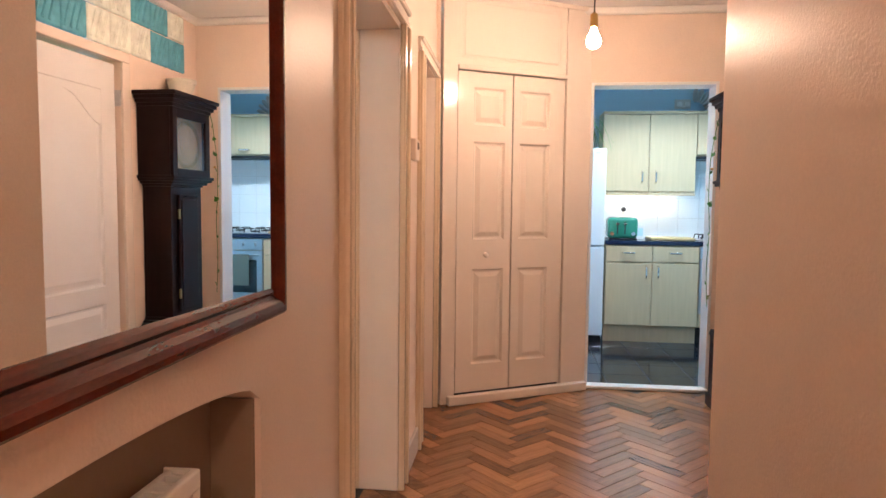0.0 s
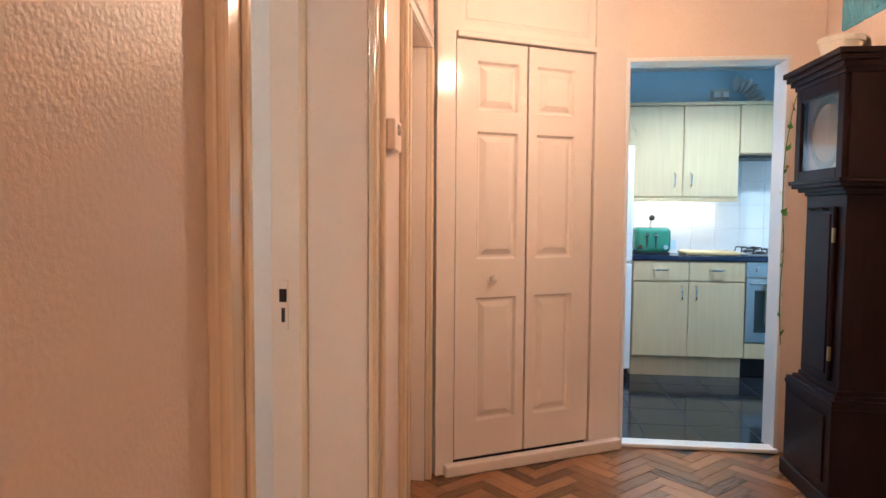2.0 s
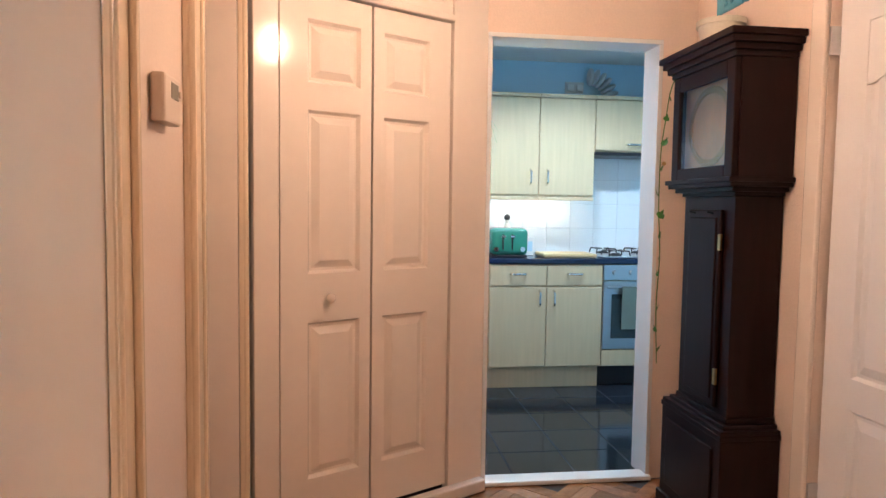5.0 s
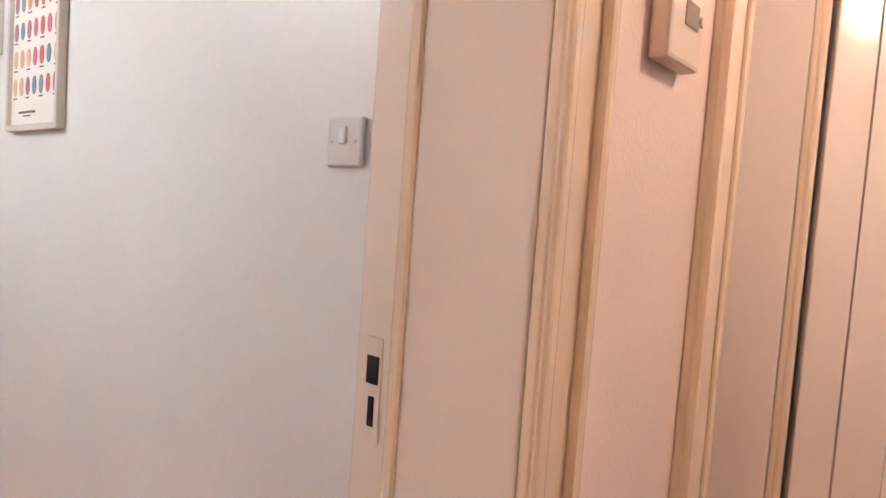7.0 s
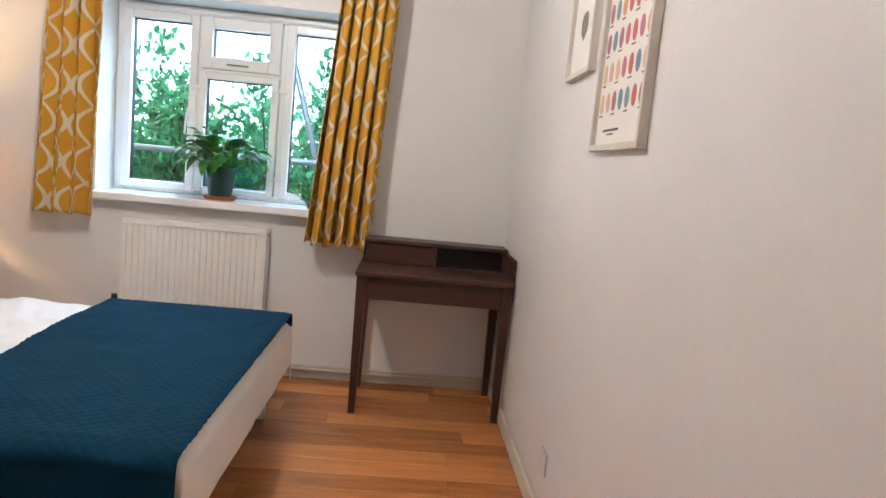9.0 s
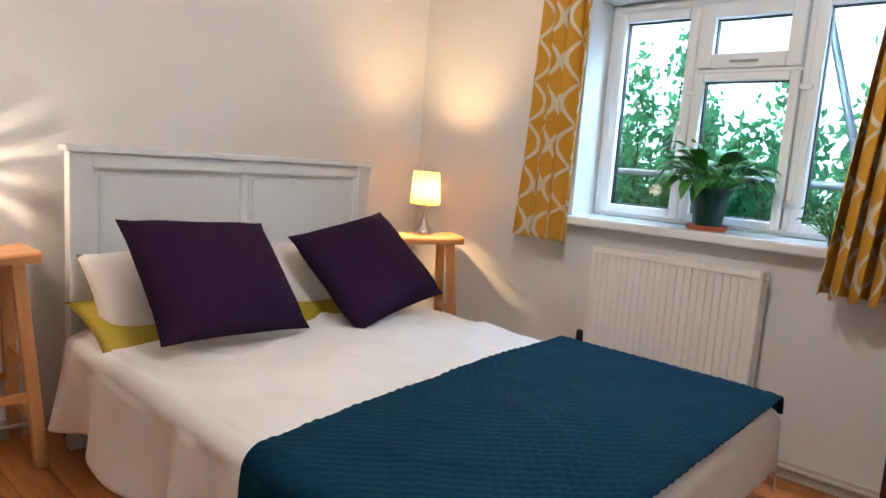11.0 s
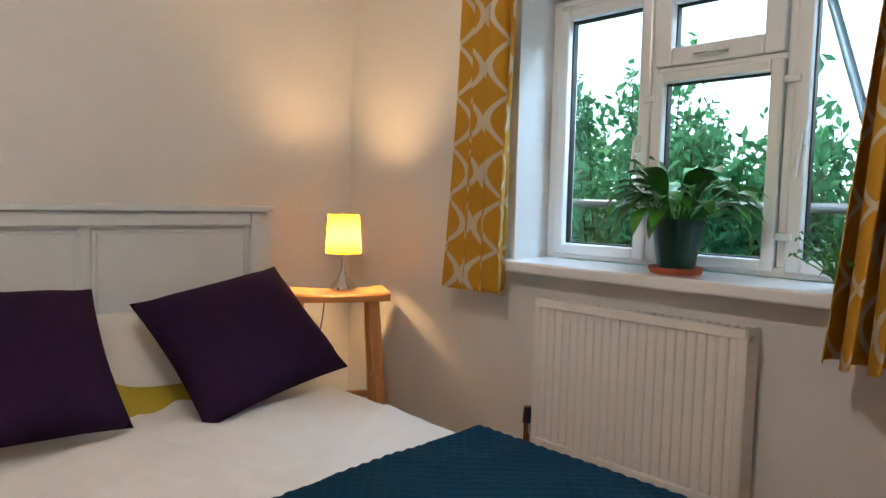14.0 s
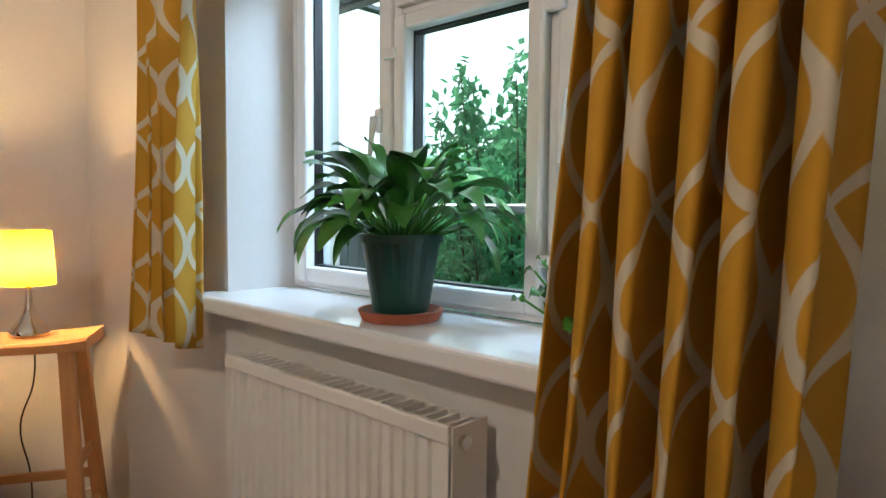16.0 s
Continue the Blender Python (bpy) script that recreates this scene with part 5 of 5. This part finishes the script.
fl = tube("lamp_flex", [(-0.855, 0.62, SH - 0.04), (-0.86, 0.585, 0.62), (-0.865, 0.575, 0.50), (-0.82, 0.57, 0.42), (-0.85, 0.57, 0.30), (-0.84, 0.58, 0.12), (-0.90, 0.60, 0.012), (-0.74, 0.58, 0.008), (-0.55, 0.60, 0.008), (-0.43, 0.58, 0.015), (-0.50, 0.59, 0.02), (-0.555, 0.565, 0.18), (-0.56, 0.552, 0.29)], 0.0035, M_FLEX)
tagged(fl, "black lamp flex hanging to the wall socket", "cable")
part("inline_switch", box(-0.875, 0.571, 0.53, -0.855, 0.589, 0.59, 0.004), M_BLACK, fl)
sk3 = thing("wall_socket", "old cream double socket with a black plug", "socket", place=(-0.60, BS, 0.285))
part("plate", box(-0.075, 0.001, -0.043, 0.075, 0.012, 0.043, 0.004), M_PLAST, sk3)
part("plug", box(0.018, 0.012, -0.035, 0.064, 0.04, 0.015, 0.010), M_BLACK, sk3)
for q in (-0.047, -0.025):
    part("pin_hole", box(q, 0.0115, -0.022, q + 0.008, 0.0135, -0.014), M_BLACK, sk3)
part("pin_hole", box(-0.036, 0.0115, 0.0, -0.031, 0.0135, 0.012), M_BLACK, sk3)

tl = thing("table_lamp", "small chrome table lamp with a lit yellow drum shade", "lamp", place=(-2.965, 0.885, 0.778))
part("base", lathe([(0.052, 0), (0.054, 0.008), (0.048, 0.022), (0.026, 0.045), (0.012, 0.075), (0.008, 0.12), (0.006, 0.15)], 32), M_CHROME, tl, smooth=True)
part("shade", lathe([(0.072, 0.135), (0.064, 0.275)], 40, caps=False), M_SHADE, tl, smooth=True)
part("bulb", ball((0, 0, 0.20), 0.022, 16), M_TBULB, tl, smooth=True)
part("bulb_holder", rod((0, 0, 0.15), (0, 0, 0.18), 0.013), M_CHROME, tl)
tl.scale = (1.1, 1.1, 1.24)
f2 = tube("lamp_flex", [(-2.96, 0.85, 0.782), (-3.03, 0.66, 0.72), (-3.04, 0.60, 0.55), (-3.0, 0.58, 0.40), (-3.03, 0.57, 0.2), (-3.03, 0.57, 0.01)], 0.003, M_FLEX)
tagged(f2, "dark flex behind the corner stool", "cable")

bp = thing("ceiling_pendant", "plain pendant bulb hanging from the bedroom ceiling", "light bulb", place=(-1.55, 2.5, 0))
tube("flex", [(0, 0, 2.41), (0.001, 0, 2.33), (0, 0, 2.29)], 0.0035, M_WHITE, bp)
part("ceiling_rose", lathe([(0.045, 2.419), (0.045, 2.405), (0.012, 2.395)], 24), M_WHITE, bp)
part("bulb_holder", lathe([(0.006, 2.30), (0.018, 2.29), (0.018, 2.25), (0.012, 2.245)], 18), M_WHITE, bp)
part("bulb", ball((0, 0, 2.215), 0.034, 18), M_BEDBULB, bp, smooth=True)

# ---- bedroom: bureau, wardrobe, pictures, switch, pipes ----
bu = thing("writing_bureau", "slim dark wooden writing bureau with an open letter tray", "desk")
ux0, ux1, uy0, uy1 = -3.225, -2.765, 3.108, 3.87
for x in (ux0 + 0.01, ux1 - 0.05):
    for y in (uy0, uy1 - 0.04):
        b = bmesh.new()
        q = [[b.verts.new((x + 0.02 + dx * s, y + 0.02 + dy * s, z)) for dx, dy in ((-1, -1), (1, -1), (1, 1), (-1, 1))] for z, s in ((0, 0.017), (0.70, 0.024))]
        for k in range(4):
            b.faces.new((q[0][k], q[0][(k + 1) % 4], q[1][(k + 1) % 4], q[1][k]))
        b.faces.new(q[0][::-1])
        b.faces.new(q[1])
        part("leg", b, M_DESK, bu)
part("apron", box(ux1 - 0.045, uy0 + 0.042, 0.585, ux1 - 0.02, uy1 - 0.042, 0.70, 0.003), M_DESK, bu)
part("apron", box(ux0 + 0.012, uy0 + 0.042, 0.585, ux0 + 0.03, uy1 - 0.042, 0.70, 0.003), M_DESK, bu)
part("side_apron", box(ux0 + 0.05, uy0 + 0.006, 0.585, ux1 - 0.052, uy0 + 0.026, 0.70, 0.003), M_DESK, bu)
part("side_apron", box(ux0 + 0.05, uy1 - 0.026, 0.585, ux1 - 0.052, uy1 - 0.006, 0.70, 0.003), M_DESK, bu)
part("desktop", box(ux0, uy0 - 0.012, 0.702, ux1 + 0.012, uy1 + 0.008, 0.725, 0.005), M_DESK, bu)
part("back_board", box(ux0, uy0, 0.725, ux0 + 0.012, uy1, 0.835), M_DESKIN, bu)
for y in (uy0, uy0 + 0.375, uy1 - 0.016):
    part("upright", box(ux0 + 0.012, y, 0.725, ux1 - 0.310, y + 0.016, 0.835, 0.002), M_DESK, bu)
part("drawer_front", box(ux1 - 0.330, uy0 + 0.018, 0.73, ux1 - 0.315, uy0 + 0.373, 0.832, 0.002), M_DESK, bu)
part("tray_floor", box(ux0 + 0.014, uy0 + 0.392, 0.7255, ux1 - 0.320, uy1 - 0.018, 0.730), M_DESKIN, bu)
part("top_board", box(ux0 - 0.004, uy0 - 0.012, 0.836, ux1 - 0.295, uy1 + 0.008, 0.856, 0.004), M_DESK, bu)
part("side_wing", box(ux0 + 0.02, uy1 + 0.001, 0.64, ux1 - 0.04, uy1 + 0.014, 0.836, 0.003), M_DESK, bu)

wd = thing("wardrobe", "tall honey-veneered wardrobe against the bedroom wall", "wardrobe")
part("side_panel", box(-0.272, BS + 0.005, 0, -0.255, 1.535, 2.2, 0.002), M_WARD, wd)
part("carcass", box(-0.254, BS + 0.005, 0.0, BE - 0.003, 1.50, 2.19), M_WARD, wd)
part("door", box(-0.272, 1.536, 0.02, BE - 0.005, 1.554, 2.19, 0.002), M_DOORW, wd)
part("catch", box(-0.284, 0.72, 1.255, -0.272, 0.755, 1.335, 0.002), M_STEEL, wd)


def picture(y_face, x0, x1, z0, z1, name, label):
    t = thing(name, label, "picture")
    y = BN - 0.001
    part("backing", box(x0 + 0.012, y - 0.012, z0 + 0.012, x1 - 0.012, y - 0.004, z1 - 0.012), M_PAPER, t)
    for b in ((x0, z0, x0 + 0.018, z1), (x1 - 0.018, z0, x1, z1), (x0 + 0.018, z0, x1 - 0.018, z0 + 0.018), (x0 + 0.018, z1 - 0.018, x1 - 0.018, z1)):
        part("frame_bar", box(b[0], y - 0.026, b[1], b[2], y, b[3], 0.002), M_FRAMEW, t)
    return t, y - 0.0125


pa, py = picture(BN, -1.69, -1.255, 1.35, 1.95, "framed_print", "framed print of coloured paint swatches in rows")
cols = [(0.55, 0.12, 0.10), (0.60, 0.30, 0.14), (0.14, 0.26, 0.36), (0.50, 0.16, 0.22), (0.62, 0.40, 0.30), (0.36, 0.16, 0.20), (0.18, 0.30, 0.32), (0.66, 0.48, 0.28)]
smats = [mat("swatch_ink", c, 0.6, var=0.1, bump=0) for c in cols]
rnd = random.Random(12)
for r in range(5):
    for c in range(7):
        sw = lathe([(0.017, 0), (0.017, 0.0012)], 14)
        o = part("swatch", sw, smats[rnd.randrange(8)], pa)
        o.matrix_local = pose(-1.64 + c * 0.056, py, 1.49 + r * 0.088, 90, 0, 0) @ Matrix.Diagonal((1, 1.7, 1, 1))
        if c % 2 == 0:
            part("caption_bar", box(-1.655 + c * 0.056, py - 0.001, 1.452 + r * 0.088, -1.625 + c * 0.056, py, 1.456 + r * 0.088), M_SCREEN, pa)
part("title_bar", box(-1.60, py - 0.001, 1.405, -1.46, py, 1.412), M_BLACK, pa)
part("title_bar", box(-1.56, py - 0.001, 1.395, -1.50, py, 1.399), M_BLACK, pa)
pb_, py = picture(BN, -2.105, -1.78, 1.615, 1.99, "framed_sketch", "small framed sketch of a dark leaf on white")
sh = bmesh.new()
rnd = random.Random(5)
vs = [sh.verts.new((-1.94 + (0.035 + 0.015 * rnd.random()) * math.cos(a * 0.52), py - 0.001, 1.79 + (0.04 + 0.015 * rnd.random()) * math.sin(a * 0.52))) for a in range(12)]
sh.faces.new(vs)
pa.location.x = 0.034
part("leaf_drawing", sh, M_SCREEN, pb_)
sw = thing("light_switch", "square white plastic light switch", "switch", place=(0.012, BN, 1.30))
part("plate", box(-0.043, -0.014, -0.043, 0.043, -0.001, 0.043, 0.005), M_SWITCH, sw)
part("rocker", box(-0.009, -0.020, -0.004, 0.009, -0.012, 0.026, 0.003), M_WHITE, sw)
for x in (-0.03, 0.03):
    part("screw", rod((x, -0.0135, 0), (x, -0.0155, 0), 0.003, n=8), M_STEEL, sw)
bs = thing("blank_socket", "small white blank socket plate low on the wall", "socket", place=(-1.83, BN, 0.25))
part("plate", box(-0.04, -0.010, -0.043, 0.04, -0.001, 0.043, 0.003), M_SWITCH, bs)
for nm, pts in (("heating_pipe", [(-3.236, 0.57, 0.055), (-3.236, 1.4, 0.055), (-3.236, 2.6, 0.056), (-3.236, 3.85, 0.055)]), ("heating_pipe", [(-3.22, 0.56, 0.058), (-2.2, 0.562, 0.057), (-1.3, 0.56, 0.057), (-0.30, 0.56, 0.056)])):
    pi = tube(nm, pts, 0.0085, M_PIPE)
    tagged(pi, "cream painted heating pipe along the skirting", "pipe")
    for k in range(3):
        p = Vector(pts[0]).lerp(Vector(pts[-1]), 0.2 + 0.3 * k)
        part("pipe_clip", box(p.x - 0.010, p.y - 0.010, 0.047, p.x + 0.010, p.y + 0.010, 0.068), M_PIPE, pi)

# ---- outside the window ----
M_HAZE = mat("bright_overcast_sky", (0.8, 0.9, 0.95), 0.9, bump=0, emit=(0.80, 0.96, 1.0), power=2.6)
structure("backdrop", box(-60.2, -90, -0.6, -60, 90, 60), M_HAZE, "pale bright overcast sky beyond the garden", "sky")
structure("ground", box(-300, -300, -0.62, 300, 300, -0.60), M_GRASS, "mown grass outside the window", "ground")


def foliage(name, label, centre, size, n, leaf, seed, stems):
    """A shrub: thin stems with many small leaves, thick below, ragged above."""
    rnd = random.Random(seed)
    t = thing(name, label, "bush", "garden bushes", centre)
    bm = bmesh.new()
    verts, faces = [], []
    tips = []
    for k in range(stems):
        a, r = rnd.uniform(0, 6.28), rnd.random() ** 0.5
        x, y = size[0] * r * math.cos(a), size[1] * r * math.sin(a)
        h = size[2] * rnd.uniform(0.55, 1.0) * (1 - 0.25 * r)
        tips.append(((x * 0.6, y * 0.6, 0), (x * 1.1, y * 1.1, h)))
        rod(tips[-1][0], tips[-1][1], 0.018, 0.004, 5, bm)
    part("stem", bm, M_BARK, t)
    for k in range(n):
        a, b = tips[k % stems]
        f = rnd.random() ** 0.8
        spread = 0.30 * (1.15 - f)
        c = Vector(a).lerp(Vector(b), f) + Vector((rnd.gauss(0, spread), rnd.gauss(0, spread), rnd.gauss(0, 0.10)))
        if c.z < 0:
            continue
        s = leaf * rnd.uniform(0.6, 1.3)
        q = Euler((rnd.uniform(0, 6.28), rnd.uniform(-0.9, 0.9), rnd.uniform(0, 6.28))).to_matrix()
        o = len(verts)
        for p in ((0, -s, 0), (0.5 * s, 0, 0.1 * s), (0, s, 0), (-0.5 * s, 0, 0.1 * s)):
            verts.append(c + q @ Vector(p))
        faces.append((o, o + 1, o + 2, o + 3))
    me = bpy.data.meshes.new("foliage")
    me.from_pydata(verts, [], faces)
    me.materials.append(M_HEDGE)
    ob = new("foliage", me)
    ob.parent = t
    ob["kind"] = "stuff"
    return t


foliage("garden_bush", "dense green garden shrub with long upright shoots", (-5.9, 2.5, -0.6), (0.7, 1.3, 3.2), 17000, 0.052, 1, 46)
foliage("garden_bush", "dense green garden shrub", (-6.2, 0.6, -0.6), (0.8, 1.4, 3.3), 17000, 0.052, 2, 46)
foliage("garden_bush", "dense green garden shrub with yellowing leaves", (-5.9, 4.6, -0.6), (0.8, 1.3, 2.8), 17000, 0.052, 3, 46)
foliage("garden_bush", "broad green shrub further down the garden", (-9.5, 0.0, -0.6), (1.5, 3.0, 2.6), 6000, 0.08, 4, 30)
foliage("garden_bush", "broad green shrub further down the garden", (-9.5, 5.5, -0.6), (1.5, 3.0, 3.1), 6000, 0.08, 5, 30)
foliage("garden_tree", "tall leafy tree at the end of the garden", (-16, -7, -0.6), (2.4, 2.8, 5.0), 6000, 0.14, 6, 34)
fe = thing("garden_fence", "weathered blue-grey board fence behind the shrubs", "fence")
for k in range(60):
    part("board", box(-7.62, -4 + k * 0.2, -0.6, -7.60, -4 + k * 0.2 + 0.185, 1.0 + 0.012 * (k % 3)), M_FENCE, fe)
for k in range(6):
    part("post", box(-7.72, -4 + k * 2.3, -0.6, -7.63, -3.91 + k * 2.3, 1.1), M_FENCE, fe)
sc = thing("scaffold", "scaffold of grey poles and timber boards outside the window", "scaffold")
for y in (0.75, 2.85, 4.6):
    part("standard", rod((-4.75, y, -0.6), (-4.75, y, 4.5), 0.024), M_POLE, sc)
part("ledger", rod((-4.70, -1.5, 1.20), (-4.70, 6.0, 1.20), 0.024), M_POLE, sc)
part("ledger", rod((-4.70, -1.5, 2.32), (-4.70, 6.0, 2.32), 0.024), M_POLE, sc)
part("brace", rod((-4.79, 2.2, 2.5), (-4.79, 3.1, -0.5), 0.024), M_POLE, sc)
for y in (0.3, 2.0, 3.6):
    part("transom", rod((-3.9, y, 2.36), (-4.95, y, 2.36), 0.024), M_POLE, sc)
for k in range(4):
    part("board", box(-4.85 + k * 0.235, -1.4, 2.39, -4.63 + k * 0.235, 5.9, 2.428), M_SCAFB, sc)
wall("wall_outside", [(-3.99, -3, -0.6, -3.66, 1.18, 2.2)], M_BRICKW, "pale rendered outside wall beside the window")

# ---- floors, laid piece by piece ----
fh = structure("floor_hall", box(BE + 0.02, -0.6, -0.06, EX, KY + 0.02, -0.004), M_JOINT, "oak herringbone parquet floor, polished and worn", "floor")
W_, L_ = 0.068, 0.272
c45, s45 = math.cos(radians(45)), math.sin(radians(45))
bev = box(-L_ / 2 + 0.0008, -W_ / 2 + 0.0008, -0.02, L_ / 2 - 0.0008, W_ / 2 - 0.0008, 0, 0.0012, 1)
tmp = finish("parquet_block", bev, M_PARQ)
block = tmp.data
bpy.data.objects.remove(tmp)
rnd = random.Random(2)
joined_v, joined_f = [], []
count = 0
for j in range(-14, 15):
    for k in range(-80, 81):
        for turn in (0, 90):
            n = L_ / W_
            if turn == 0:
                u, v = k + n / 2 + 2 * n * j, k + 0.5
            else:
                u, v = k + 0.5 + 2 * n * j, k + 1 + n / 2
            u, v = u * W_, v * W_
            x, y = 1.4 + (u * c45 - v * s45), 3.0 + (u * s45 + v * c45)
            if not (HX - 0.25 < x < EX + 0.05 and -0.5 < y < KY - 0.02):
                continue
            if x > PX + 0.1 and y < CY - 0.1:
                continue
            inside = HX + 0.13 < x < EX - 0.12 and 3.45 < y < KY - 0.13
            m = pose(x, y, rnd.uniform(-0.0008, 0.0004), rnd.uniform(-0.15, 0.15), rnd.uniform(-0.1, 0.1), 45 + turn)
            if inside and count < 300:
                o = new("parquet_block", block)
                o.parent = fh
                o.matrix_local = m
                count += 1
            else:
                o = len(joined_v)
                joined_v += [m @ vv.co for vv in block.vertices]
                joined_f += [tuple(o + i for i in p.vertices) for p in block.polygons]
me = bpy.data.meshes.new("parquet_rest")
me.from_pydata(joined_v, [], joined_f)
jb = bmesh.new()
jb.from_mesh(me)
for co, no in (((0, KY - 0.01, 0), (0, 1, 0)), ((EX - 0.001, 0, 0), (1, 0, 0)), ((BE + 0.13, 0, 0), (-1, 0, 0))):
    bmesh.ops.bisect_plane(jb, geom=jb.verts[:] + jb.edges[:] + jb.faces[:], plane_co=co, plane_no=no, clear_outer=True)
jb.to_mesh(me)
jb.free()
me.materials.append(M_PARQJ)
o = new("parquet_rest", me)
o.parent = fh
o["kind"] = "stuff"

fb = structure("floor_bedroom", box(BW, BS, -0.06, BE + 0.02, BN, -0.004), M_JOINT, "honey oak laminate board floor", "floor")
rnd = random.Random(6)
bwid = 0.126
nb = int((BE + 0.02 - BW) / bwid) + 1
for i in range(nb):
    xa, xb = BW + i * bwid, min(BW + (i + 1) * bwid, BE + 0.02)
    y = BS - rnd.uniform(0, 0.9)
    while y < BN:
        ya, yb = max(y, BS), min(y + 1.25, BN)
        if yb - ya > 0.02:
            part("board", box(-(xb - xa) / 2 + 0.0006, -(yb - ya) / 2 + 0.0006, -0.012, (xb - xa) / 2 - 0.0006, (yb - ya) / 2 - 0.0006, 0, 0.0008, 1), M_LAM, fb).location = ((xa + xb) / 2, (ya + yb) / 2, 0)
        y += 1.25
structure("floor_threshold", box(BE - 0.03, D0 + 0.022, 0.0005, BE + 0.06, D1 - 0.024, 0.008, 0.003), M_LAM, "oak threshold strip in the bedroom doorway", "threshold")
fk = structure("floor_kitchen", box(0.9, KY + 0.02, -0.06, 3.4, 7.6, -0.003), M_KGROUT, "polished dark slate-effect tiled kitchen floor", "floor")
tile = None
for i in range(8):
    for j in range(7):
        x, y = 1.02 + i * 0.305, KY + 0.065 + j * 0.305
        if y > 7.3 or x > 3.2:
            continue
        if tile is None:
            o = part("tile", box(0.002, 0.002, -0.01, 0.302, 0.302, 0, 0.002, 1), M_KTILE, fk)
            tile = o.data
        else:
            o = new("tile", tile)
            o.parent = fk
        o.location = (x, y, 0)
tw = structure("wall_kitchen_tiling", box(1.77, 7.494, 0.906, 3.28, 7.4985, 1.66), M_GROUT, "white glazed kitchen splashback tiles", "tiles")
wt_ = None
for i in range(8):
    for j in range(4):
        if wt_ is None:
            o = part("tile", box(0.001, 7.488, 0.001, 0.187, 7.4945, 0.186, 0.002, 1), M_WTILE, tw)
            wt_ = o.data
        else:
            o = new("tile", wt_)
            o.parent = tw
        o.location = (1.77 + i * 0.188, 0, 0.908 + j * 0.187)
